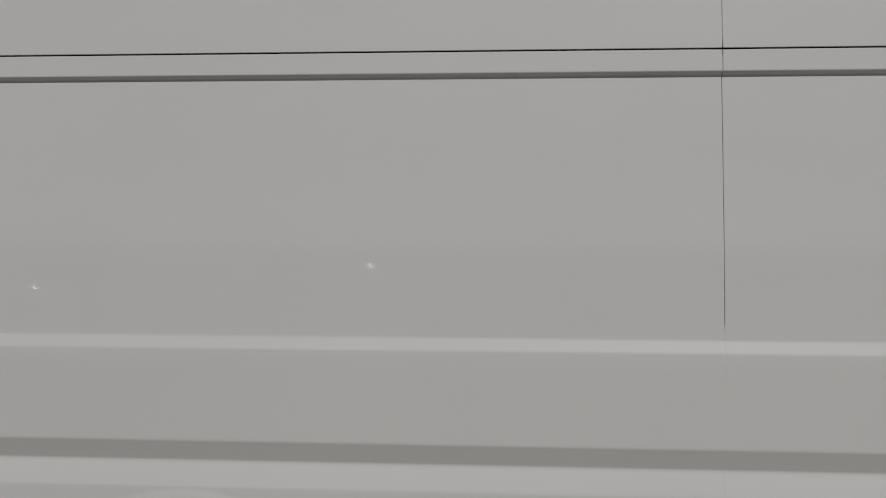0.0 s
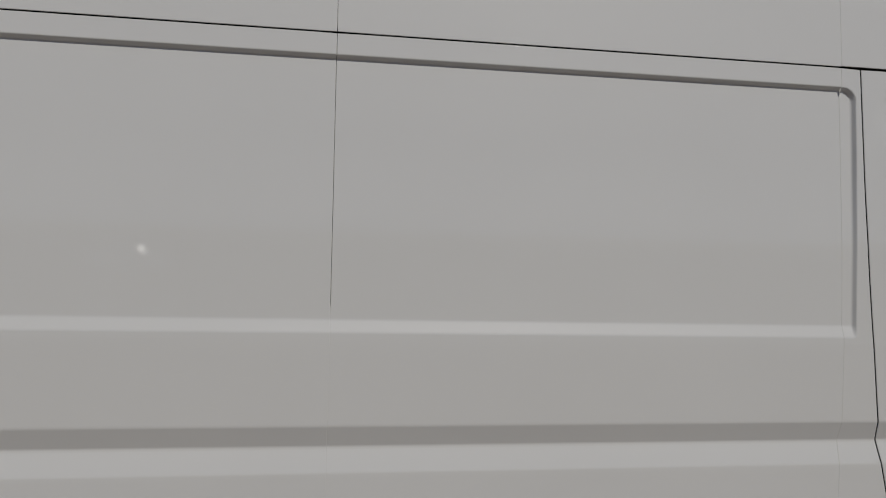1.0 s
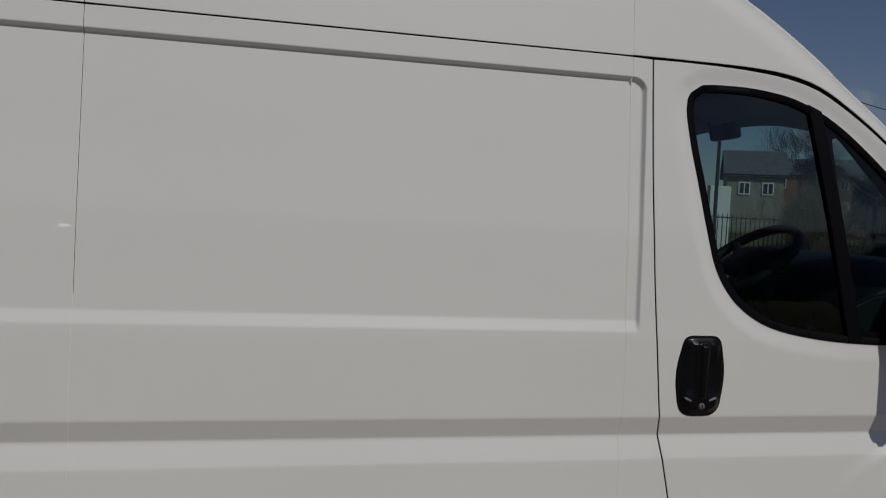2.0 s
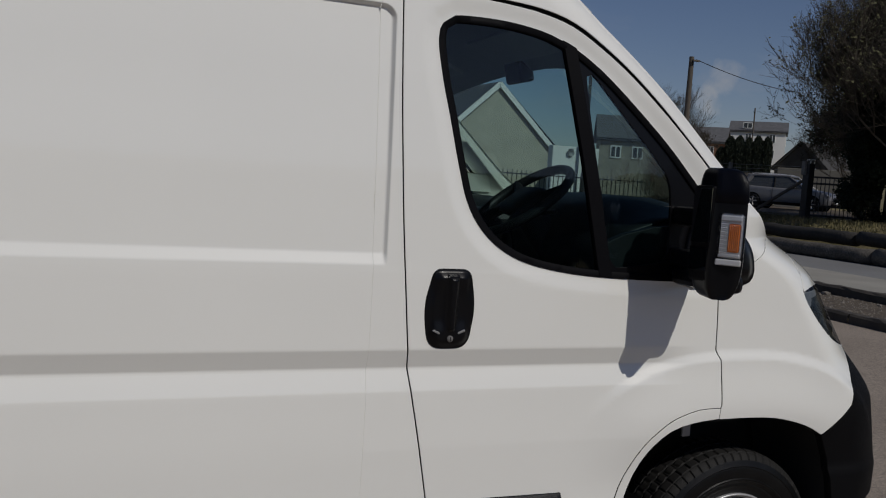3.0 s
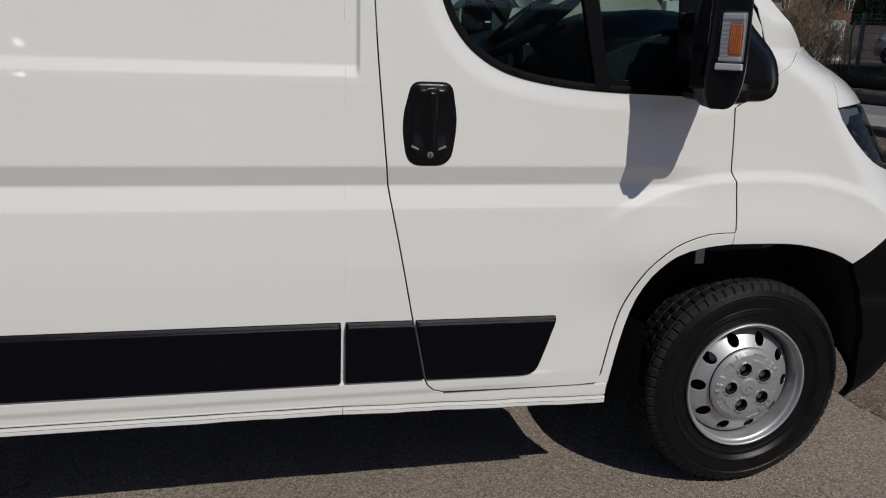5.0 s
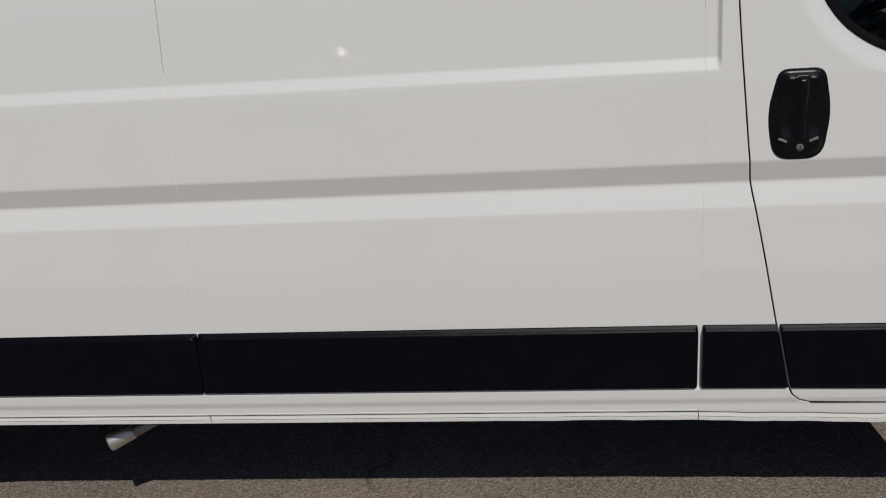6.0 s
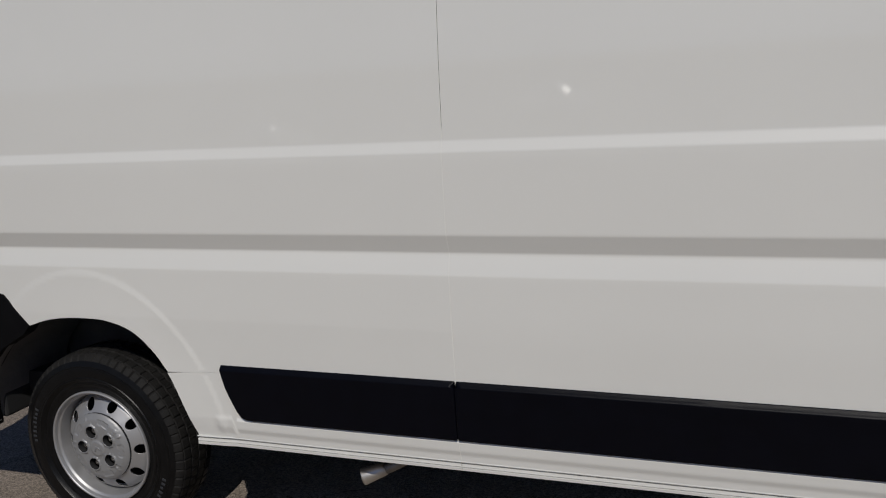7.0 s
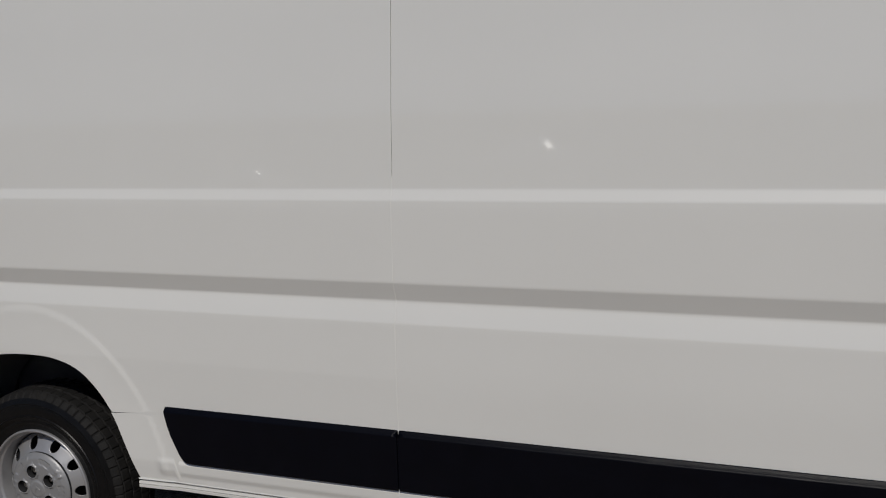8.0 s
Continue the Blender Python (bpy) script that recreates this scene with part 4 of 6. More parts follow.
    for x, z in nuts:
        part("wheel_nut", lathe([(0.0005, 0.013), (0.004, 0.013), (0.0042, 0.009), (0.0085, 0.009), (0.0100, 0.012), (0.0105, 0.024), (0.0235, 0.025)], 12, pose(x, 0, z)), NUT, cap)
    for k in range(13 if cx < -1 and not mirror else 0):
        b = math.radians(138 + 3.6 * k if k < 8 else 282 + 3.6 * k)
        part("lettering", box((-0.005, -0.0008, -0.008), (0.003, 0.003, 0.008 - 0.004 * (k % 3 == 1)), 0.0008, pose(0.283 * math.cos(b), 0.0, 0.283 * math.sin(b), 0, 90 - math.degrees(b), 0)), CLOTH, tyre)
    a = math.radians(132)
    part("valve", tube([(0.176 * math.cos(a), 0.070, 0.176 * math.sin(a)), (0.170 * math.cos(a), 0.050, 0.170 * math.sin(a))], 0.004, 8), BLACK, rim, "rubber tyre valve")
    return hub


wheel(FRONT[0], FRONT[1], 0.058, -18, 0)
wheel(REAR[0], REAR[1], 0.062, -16, 0)
wheel(FRONT[0], FRONT[1], WIDTH - 0.058, 0, 0, True)
wheel(REAR[0], REAR[1], WIDTH - 0.062, 0, 0, True)

# ---- exhaust ----
bm = tube(spline([(-3.0, 0.130, 0.274), (-2.94, 0.150, 0.296), (-2.85, 0.20, 0.332), (-2.72, 0.30, 0.362), (-2.4, 0.42, 0.385)], 0.03), 0.0175, 18, caps=False)
part("exhaust_pipe", bm, PIPE, van, "dull grey steel exhaust pipe", True)
mt = look((-2.955, 0.146, 0.2910), (-3.03, 0.120, 0.2640))
bm = lathe([(0.0185, 0.004), (0.0215, 0.006), (0.0235, 0.03), (0.0275, 0.080), (0.0268, 0.083), (0.0245, 0.076), (0.0185, 0.004)], 28, mt @ pose(0, 0, 0, -90))
part("exhaust_tip", bm, CHROME, van, "bright angled exhaust tip", True)

# ---- door mirror ----
def shell(rows, n=28, power=4.0, plan=None):
    """A closed shell of rounded plan sections: rows of (z, x0, x1, y0, y1); plan: an outline within -1 to 1."""
    bm = bmesh.new()
    rings = []
    if plan is None:
        plan = []
        for k in range(n):
            a = 2 * math.pi * k / n
            c, q = math.cos(a), math.sin(a)
            plan.append((math.copysign(abs(c) ** (2 / power), c), math.copysign(abs(q) ** (2 / power), q)))
    n = len(plan)
    for z, x0, x1, y0, y1 in rows:
        rings.append([bm.verts.new(((x0 + x1) / 2 + px * (x1 - x0) / 2, (y0 + y1) / 2 + py * (y1 - y0) / 2, z)) for px, py in plan])
    for a, b in zip(rings, rings[1:]):
        for i in range(n):
            bm.faces.new((a[i], a[(i + 1) % n], b[(i + 1) % n], b[i]))
    bm.faces.new(rings[0][::-1])
    bm.faces.new(rings[-1])
    return bm


# flat at the back, a slanting face for the lamp, rounded at the front
MIRROR_PLAN = spline([(-0.433, -0.150), (-0.434, -0.19), (-0.434, -0.224), (-0.424, -0.234), (-0.406, -0.241), (-0.389, -0.253), (-0.368, -0.271), (-0.357, -0.273), (-0.348, -0.264), (-0.333, -0.240), (-0.311, -0.203), (-0.289, -0.165), (-0.279, -0.146), (-0.292, -0.135), (-0.36, -0.135), (-0.408, -0.136)], 0.012, True)
LAMP_M = Matrix(((0.69, 0.724, 0, -0.3885), (-0.724, 0.69, 0, -0.2550), (0, 0, 1, 0), (0, 0, 0, 1)))


def hood(rows, pivot=(-0.395, -0.165), deep=0.0):
    """A closed shell of the mirror's plan, drawn in by a factor at each height."""
    bm = bmesh.new()
    lean = lambda x, z: 0.045 * max(0.0, z - 1.28) * float(smooth(-0.385, -0.43, x))
    rings = []
    for z, k in rows:
        ring = []
        for x, y in MIRROR_PLAN:
            dx, dy = x - pivot[0], y - pivot[1]
            along = (0.55 * dx + 0.835 * dy) * (1 - k) * deep
            ring.append(bm.verts.new((pivot[0] + dx * k + 0.55 * along + lean(x, z), pivot[1] + dy * k + 0.835 * along, z)))
        rings.append(ring)
    n = len(MIRROR_PLAN)
    for a, b in zip(rings, rings[1:]):
        for i in range(n):
            bm.faces.new((a[i], a[(i + 1) % n], b[(i + 1) % n], b[i]))
    bm.faces.new(rings[0][::-1])
    bm.faces.new(rings[-1])
    return bm


def door_mirror(m):
    bm = hood([(1.255, 0.36), (1.258, 0.52), (1.266, 0.66), (1.280, 0.79), (1.300, 0.89), (1.322, 0.955), (1.345, 0.99), (1.36, 1.0), (1.45, 1.0), (1.515, 0.985)], (-0.418, -0.258), 1.0)
    bmesh.ops.transform(bm, matrix=m, verts=bm.verts)
    unit = part("door_mirror", bm, GLOSSY, van, "large black door mirror with an amber side lamp", True)
    unit.data.set_sharp_from_angle(angle=radians(50))
    bm = hood([(1.511, 0.975), (1.518, 0.985), (1.520, 1.01), (1.550, 1.0), (1.572, 0.965), (1.590, 0.89), (1.602, 0.78), (1.609, 0.58)])
    bmesh.ops.transform(bm, matrix=m, verts=bm.verts)
    part("mirror_cap", bm, TRIM, unit, "satin black mirror cap", True).data.set_sharp_from_angle(angle=radians(50))
    gm = m @ pose(-0.4330, -0.186, 0, 0, 0, 6)
    part("bezel", box((-0.0015, -0.036, 1.300), (0.024, 0.036, 1.560), 0.007, gm), RUBBER, unit, "black mirror rim")
    part("mirror_glass", box((-0.0040, -0.033, 1.405), (-0.0010, 0.033, 1.552), 0.0, gm), MIRROR, unit, "mirror glass")
    part("wide_angle_glass", box((-0.0040, -0.031, 1.330), (-0.0010, 0.031, 1.392), 0.0, gm), MIRROR, unit, "small wide-angle glass")
    lm = m @ LAMP_M
    part("lamp_back", box((-0.030, -0.0045, 1.369), (0.030, 0.004, 1.488), 0.006, lm), REFLECT, unit, "silver lamp backing")
    lens = part("side_lamp", box((-0.0325, -0.0135, 1.366), (0.0325, 0.002, 1.491), 0.009, lm), CLEAR, unit, "clear ribbed side lamp", True)
    part("lamp_element", box((-0.0060, -0.0090, 1.386), (0.0240, -0.0045, 1.462), 0.004, lm), AMBER, lens, "amber lamp element")
    for k in range(6):
        part("amber_rib", box((-0.0045 + k * 0.0047, -0.0105, 1.389 + 0.003 * (k in (0, 5))), (-0.0018 + k * 0.0047, -0.0085, 1.459), 0.001, lm), AMBER, lens)
    for k in range(15):
        z = 1.384 + k * 0.0054
        part("rib", box((-0.0270, -0.0092, z), (-0.0085, -0.0045, z + 0.0026), 0.0008, lm), REFLECT if k % 2 else LENS, lens)
    for k in range(4):
        part("facet", box((0.0245, -0.0075, 1.388 + k * 0.019), (0.0285, -0.0045, 1.402 + k * 0.019), 0.001, lm), SATIN, lens)
    part("lamp_cap", box((-0.027, -0.0115, 1.468), (0.0275, -0.005, 1.485), 0.004, lm), SATIN, lens, "bright upper end of the lamp")
    part("lamp_foot", box((-0.028, -0.0110, 1.371), (0.0275, -0.005, 1.382), 0.003, lm), SATIN, lens, "grey lower end of the lamp")
    part("lamp_trim", box((-0.034, -0.0125, 1.350), (0.0315, 0.002, 1.3665), 0.003, lm), SATIN, unit, "grey strip under the lamp")
    foot = spline([(-0.32, 1.268), (-0.20, 1.262), (-0.105, 1.264), (-0.072, 1.288), (-0.070, 1.335), (-0.092, 1.395), (-0.14, 1.44), (-0.22, 1.50), (-0.30, 1.46)], 0.02, True)
    if m.determinant() > 0:
        panel("mirror_foot", foot, lambda x, z: flank(x, z) - 0.004 - 0.030 * smooth(0, 0.05, gap_to(x, z, foot)), GLOSSY, unit, "black mirror foot on the door", step=0.02, rim=0.03)
    for z in (1.315, 1.44):
        part("mirror_arm", box((-0.375, -0.15, z), (-0.325, 0.03, z + 0.055), 0.012, m), GLOSSY, unit, "black mirror arm")
    part("mirror_base", box((-0.372, -0.215, 1.264), (-0.290, 0.02, 1.318), 0.018, m), GLOSSY, unit, "black mirror base on the door")


door_mirror(Matrix.Translation((-0.002, -0.007, 0)))
door_mirror(Matrix.Translation((0, WIDTH, 0)) @ Matrix.Diagonal((1, -1, 1, 1)))

# ---- cab inside ----
dash_prof = [(-0.42, 0.80), (-0.50, 1.02), (-0.54, 1.20), (-0.53, 1.34), (-0.47, 1.41), (-0.36, 1.445), (-0.20, 1.450), (-0.06, 1.42), (0.02, 1.395)]
rows = []
for y in [0.08, 0.16, 0.24, 0.30, 0.36, 0.45, 0.55, 0.64, 0.70, 0.76, 0.9, 1.1, 1.4, 1.7, 1.85, WIDTH - 0.08]:
    cowl = float(smooth(0.15, 0.37, y) * (1 - smooth(0.70, 0.80, y)))
    rows.append([(x - (0.03 * cowl if 1.3 < z < 1.46 else 0), y, z + cowl * (0.055 if -0.5 < x < -0.1 else 0.0)) for x, z in spline(dash_prof, 0.06)])
rows = [[(x, min(max(y, float(flank(np.array([x]), np.array([min(z, 1.40)]))[0]) + 0.035), WIDTH - 0.035 - float(flank(np.array([x]), np.array([min(z, 1.40)]))[0])), z) for x, y, z in r] for r in rows]
dash = sheet("dashboard", rows, CABIN, van, "charcoal moulded dashboard", thick=0.01)
for end in (rows[0], rows[-1]):
    low = [(0.02, end[-1][1], 0.80)]
    raw("dash_end", list(end) + low, [tuple(range(len(end) + 1))], CABIN, dash, "closed end of the dashboard")
part("dash_stack", box((-0.62, 0.82, 0.86), (-0.46, 1.22, 1.42), 0.03), CABIN, dash, "centre console")
for y in (0.30, 0.78, 1.24, 1.80):
    part("air_vent", lathe([(0.001, 0.004), (0.045, 0.004), (0.05, 0.0), (0.055, 0.01)], 24, pose(-0.553, y, 1.30, 0, 0, -90)), GLOSSY, dash, "round air vent", True)
wheel_m = Matrix.Translation((-0.630, 0.52, 1.472)) @ Euler((0, radians(-38), 0)).to_matrix().to_4x4()
ring = [(wheel_m @ Vector((0.186 * math.cos(a), 0.186 * math.sin(a), 0))) for a in np.linspace(0, 2 * math.pi, 49)]
steer = part("steering_wheel", tube(ring, 0.0165, 12, caps=False), CABIN, van, "black four-spoke steering wheel", True)
part("boss", shell([(-0.03, -0.055, 0.055, -0.08, 0.08), (0.0, -0.075, 0.075, -0.095, 0.095), (0.015, -0.06, 0.06, -0.08, 0.08)]), CABIN, steer, "", True).matrix_basis = wheel_m
for a in (0.45, math.pi - 0.45, -0.8, math.pi + 0.8):
    p0, p1 = wheel_m @ Vector((0.05 * math.sin(a), 0.07 * math.cos(a), -0.005)), wheel_m @ Vector((0.195 * math.sin(a), 0.195 * math.cos(a), 0))
    part("spoke", tube([p0, p1], 0.017, 8), CABIN, steer)
part("column", tube([wheel_m @ Vector((0, 0, -0.02)), wheel_m @ Vector((0, 0, -0.30))], 0.055, 14), CABIN, van, "steering column shroud", True)
for sgn in (-1, 1):
    part("stalk", tube([wheel_m @ Vector((0, 0.05 * sgn, -0.05)), wheel_m @ Vector((0.01, 0.19 * sgn, -0.04))], 0.008, 8), CABIN, van)
lining_rows = [across(x - 0.02, z - 0.035, e_y(x, z) + 0.02, 0.15 * (1 - 0.25 * max(0, -0.7 - x) / 0.6), (0.75 * (1 - max(0, -0.7 - x) / 0.6), 0.60)) for x, z in edge_pts if x <= -0.50]
sheet("headlining", lining_rows, LINING, van, "grey moulded headlining")
part("rear_view_sensor", box((-0.47, 0.95, 1.925), (-0.41, 1.10, 2.05), 0.012, Matrix.Translation((-0.44, 0, 1.98)) @ Matrix.Rotation(radians(-14), 4, "Y") @ Matrix.Translation((0.44, 0, -1.98))), CABIN, van, "dark housing at the top of the windscreen")
for y0, y1 in ((0.22, 0.82), (1.20, 1.80)):
    part("sun_visor", box((-0.76, y0, 1.985), (-0.60, y1, 2.003), 0.006, Matrix.Translation((-0.68, 0, 1.995)) @ Matrix.Rotation(radians(22), 4, "Y") @ Matrix.Translation((0.68, 0, -1.995))), LINING, van, "grey folded sun visor")
# trim on the inside of the far pillar and door
pillar_in = [(-0.20, 1.46), (-0.02, 1.44)] + spline(SCREEN_EDGE[2:9], 0.05) + [(-0.86, 2.05), (-0.90, 1.99)] + shifted(spline(DOOR_TOP[5:13], 0.05), -0.045)
pillar_far = [(-0.20, 1.46), (0.07, 1.42)] + shifted(spline(SCREEN_EDGE[2:9], 0.05), -0.05) + [(-0.86, 2.05), (-0.88, 2.02)] + shifted(spline(DOOR_TOP[5:13], 0.05), 0.012)
panel("pillar_trim", pillar_far, lambda x, z: upper(x, z) + 0.052, BEIGE, van, "beige moulded pillar trim", step=0.02, rim=0.01, flip=WIDTH)
panel("near_pillar_trim", pillar_in, lambda x, z: upper(x, z) + 0.052, BEIGE, van, "beige moulded pillar trim", step=0.05, rim=0.01)
sail = straight(rounded([(-0.27, 1.47), (-0.10, 1.47), (-0.13, 1.56), (-0.24, 1.56)], 0.01), 0.03)
panel("tweeter_pod", sail, lambda x, z: upper(x, z) + 0.066, BEIGE, van, "beige speaker cover", step=0.03, rim=-0.03, flip=WIDTH)
sail_in = straight([(-0.615, 1.285), (-0.21, 1.285), (-0.20, 1.40), (-0.30, 1.435), (-0.42, 1.425), (-0.52, 1.400), (-0.60, 1.365)], 0.03)
panel("door_sail", sail_in, lambda x, z: flank(x, z) + 0.034, CABIN, door, "charcoal inner corner of the door", step=0.03, rim=0.03)
inner_hole = ring_loop(WINDOW, 0.012)[::-1]
panel("far_door_trim", [p for p in ring_loop(door_loop, 0.02)], lambda x, z: flank(x, z) + 0.040, CABIN, van, "charcoal inner door trim", holes=[inner_hole], step=0.08, rim=0.01, flip=WIDTH)

# ---- ground ----
def stony(name, base, dark, size, relief):
    """Tarmac: bound stones of uneven tone, with broad stains."""
    mat = material(name, base, 0.92, vary=0.8, scale=0.7, tint=dark, spec=0.2)
    n, l = mat.node_tree.nodes, mat.node_tree.links
    b = n["Principled BSDF"]
    tc = n.new("ShaderNodeTexCoord")
    vo, ra, mix, nz, mix2, bp = n.new("ShaderNodeTexVoronoi"), n.new("ShaderNodeMapRange"), n.new("ShaderNodeMix"), n.new("ShaderNodeTexNoise"), n.new("ShaderNodeMix"), n.new("ShaderNodeBump")
    vo.inputs["Scale"].default_value, vo.inputs["Randomness"].default_value = size, 1.0
    nz.inputs["Scale"].default_value, nz.inputs["Detail"].default_value = size * 0.45, 6.0
    for q in (vo, nz):
        l.new(tc.outputs["Object"], q.inputs["Vector"])
    mix.data_type = mix2.data_type = "RGBA"
    mix.blend_type = mix2.blend_type = "MULTIPLY"
    mix.inputs["Factor"].default_value = mix2.inputs["Factor"].default_value = 1.0
    ra.inputs["To Min"].default_value, ra.inputs["To Max"].default_value = 0.60, 1.40
    sep = n.new("ShaderNodeSeparateColor")
    l.new(vo.outputs["Color"], sep.inputs[0])
    l.new(sep.outputs[0], ra.inputs["Value"])
    ra2 = n.new("ShaderNodeMapRange")
    ra2.inputs["From Min"].default_value, ra2.inputs["From Max"].default_value = 0.35, 0.65
    ra2.inputs["To Min"].default_value, ra2.inputs["To Max"].default_value = 0.72, 1.2
    l.new(nz.outputs[0], ra2.inputs["Value"])
    src = b.inputs["Base Color"].links[0].from_socket
    l.new(src, mix.inputs["A"])
    l.new(ra.outputs[0], mix.inputs["B"])
    l.new(mix.outputs["Result"], mix2.inputs["A"])
    l.new(ra2.outputs[0], mix2.inputs["B"])
    l.new(mix2.outputs["Result"], b.inputs["Base Color"])
    # hair cracks
    cv, cw, cr, cm, cn, mix3 = n.new("ShaderNodeTexVoronoi"), n.new("ShaderNodeTexNoise"), n.new("ShaderNodeMapRange"), n.new("ShaderNodeMapRange"), n.new("ShaderNodeMath"), n.new("ShaderNodeMix")
    warp = n.new("ShaderNodeMix")
    warp.data_type = "RGBA"
    warp.inputs["Factor"].default_value = 0.16
    cv.feature = "DISTANCE_TO_EDGE"
    cv.inputs["Scale"].default_value = 0.75
    cw.inputs["Scale"].default_value, cw.inputs["Detail"].default_value = 3.0, 8.0
    l.new(tc.outputs["Object"], cw.inputs["Vector"])
    l.new(tc.outputs["Object"], warp.inputs["A"])
    l.new(cw.outputs["Color"], warp.inputs["B"])
    l.new(warp.outputs["Result"], cv.inputs["Vector"])
    cr.inputs["From Max"].default_value = 0.0045
    cr.inputs["To Min"].default_value, cr.inputs["To Max"].default_value = 0.55, 0.0
    l.new(cv.outputs["Distance"], cr.inputs["Value"])
    cm.inputs["From Min"].default_value, cm.inputs["From Max"].default_value = 0.45, 0.6
    l.new(cw.outputs[0], cm.inputs["Value"])
    cn.operation = "MULTIPLY"
    l.new(cr.outputs[0], cn.inputs[0])
    l.new(cm.outputs[0], cn.inputs[1])
    mix3.data_type = "RGBA"
    mix3.inputs["B"].default_value = (0.03, 0.025, 0.02, 1)
    l.new(cn.outputs[0], mix3.inputs["Factor"])
    l.new(mix2.outputs["Result"], mix3.inputs["A"])
    l.new(mix3.outputs["Result"], b.inputs["Base Color"])
    bp.inputs["Strength"].default_value, bp.inputs["Distance"].default_value = relief, 0.006
    l.new(vo.outputs["Distance"], bp.inputs["Height"])
    l.new(bp.outputs[0], b.inputs["Normal"])
    return mat


TARMAC = stony("tarmac", (0.310, 0.262, 0.218), (0.222, 0.186, 0.154), 190.0, 0.48)
PATCH = stony("coarse_tarmac", (0.215, 0.170, 0.134), (0.165, 0.131, 0.104), 120.0, 0.9)
GRASS = material("rough_grass", (0.165, 0.145, 0.060), 0.95, vary=0.7, scale=1.4, tint=(0.27, 0.215, 0.12), bump=0.8, bump_scale=30.0, fine=0.5, fine_scale=40.0)
ROAD = material("road_surface", (0.20, 0.20, 0.20), 0.9, vary=0.3, scale=0.5, bump=0.4, bump_scale=80.0, fine=0.2, fine_scale=60.0)
PAVING = material("pale_pavement", (0.30, 0.285, 0.25), 0.9, vary=0.25, scale=0.8, bump=0.3, bump_scale=60.0)
SOIL = material("verge_soil", (0.080, 0.060, 0.042), 0.95, vary=0.8, scale=7.0, tint=(0.19, 0.15, 0.105), bump=1.0, bump_scale=25.0, fine=0.6, fine_scale=60.0)
TIMBER = material("weathered_dark_timber", (0.075, 0.067, 0.058), 0.85, vary=0.7, scale=3.0, tint=(0.20, 0.18, 0.155), bump=1.0, bump_scale=16.0, fine=0.5, fine_scale=22.0)
KERB = material("dark_old_sleeper", (0.034, 0.029, 0.024), 0.85, vary=0.6, scale=4.0, tint=(0.08, 0.068, 0.054), bump=0.5, bump_scale=40.0)
DARKLOG = material("near_black_timber", (0.022, 0.020, 0.018), 0.85, vary=0.7, scale=2.0, tint=(0.05, 0.045, 0.04), bump=1.0, bump_scale=16.0, fine=0.4, fine_scale=22.0)
STONE = material("loose_stone", (0.13, 0.115, 0.095), 0.9, vary=0.5, scale=6.0, tint=(0.26, 0.24, 0.21), bump=0.5, bump_scale=40.0)


def ground_z(x, y=0.0):
    z = 0.0174 * min(max(x, -8.0), 3.0) + 0.012
    z += 0.07 * float(smooth(6.5, 6.6, x))
    z -= 0.10 * float(smooth(11.55, 11.65, x))
    z += 0.85 * float(smooth(15.6, 17.6, x))
    z += 0.012 * max(0.0, min(x, 32.0) - 17.6)
    z += 0.05 * max(0.0, min(x, 150) - 32.0)
    return z


xs = [-900, -200, -60, -20, -8, -6, -4, -2, 0, 2, 3, 5, 6.5, 6.55, 6.6, 8, 11.55, 11.6, 11.65, 13, 15.6, 16.0, 16.4, 16.8, 17.2, 17.6, 22, 30, 60, 200, 1200]
ys = [-900, -200, -60, -20, -8, -3, 0, 3, 6, 9, 12, 16, 20, 26, 40, 80, 200, 1200]
ground = sheet("ground", [[(x, y, ground_z(x, y)) for x in xs] for y in ys], TARMAC, None, "grey-brown tarmac yard running into grass", False)
tagged(ground, kind="structure", category="ground")
ground.data.materials.append(GRASS)
for p in ground.data.polygons:
    if p.center.x > 15.6 or p.center.x < -70 or abs(p.center.y) > 70:
        p.material_index = 1


def slab(name, x0, x1, y0, y1, lift, mat, label, n=24):
    ys = np.linspace(y0, y1, n)
    cols = sorted({x0, x1, *[v for v in xs if x0 < v < x1]})
    ob = sheet(name, [[(x, float(y), ground_z(x, y) + lift) for x in cols] for y in ys], mat, None, label, False)
    return tagged(ob, kind="structure", category=name.replace("_", " "))


slab("road", 11.65, 15.5, -60, 20, 0.005, ROAD, "plain grey road beyond the verge")
slab("pavement", 8.18, 11.58, -60, 20, 0.006, PAVING, "pale footway along the road")
slab("verge", 6.62, 8.02, -60, 20, 0.03, SOIL, "bare soil verge with litter and stones")
slab("parking_ground", 18.9, 36.0, 12, 42, 0.012, SOIL, "dark bare ground of a parking yard behind the fence")
rng = random.Random(5)
# a darker strip of coarse tarmac with a ragged edge
rows = []
for k in range(60):
    y = -6 + 12 * k / 59
    w0, w1 = 0.012 * math.sin(k * 1.9) + 0.008 * math.sin(k * 4.1), 0.012 * math.sin(k * 2.3 + 1)
    a, b = 0.852 + w0, 1.84 - 0.13 * y + w1
    rows.append([(a - 0.012, y, ground_z(a, y) - 0.002)] + [(x, y, ground_z(x, y) + 0.004) for x in np.linspace(a, b, 5)] + [(b + 0.012, y, ground_z(b, y) - 0.002)])
tagged(sheet("tarmac_patch", rows, PATCH, None, "strip of coarser darker tarmac", False), kind="structure", category="ground")


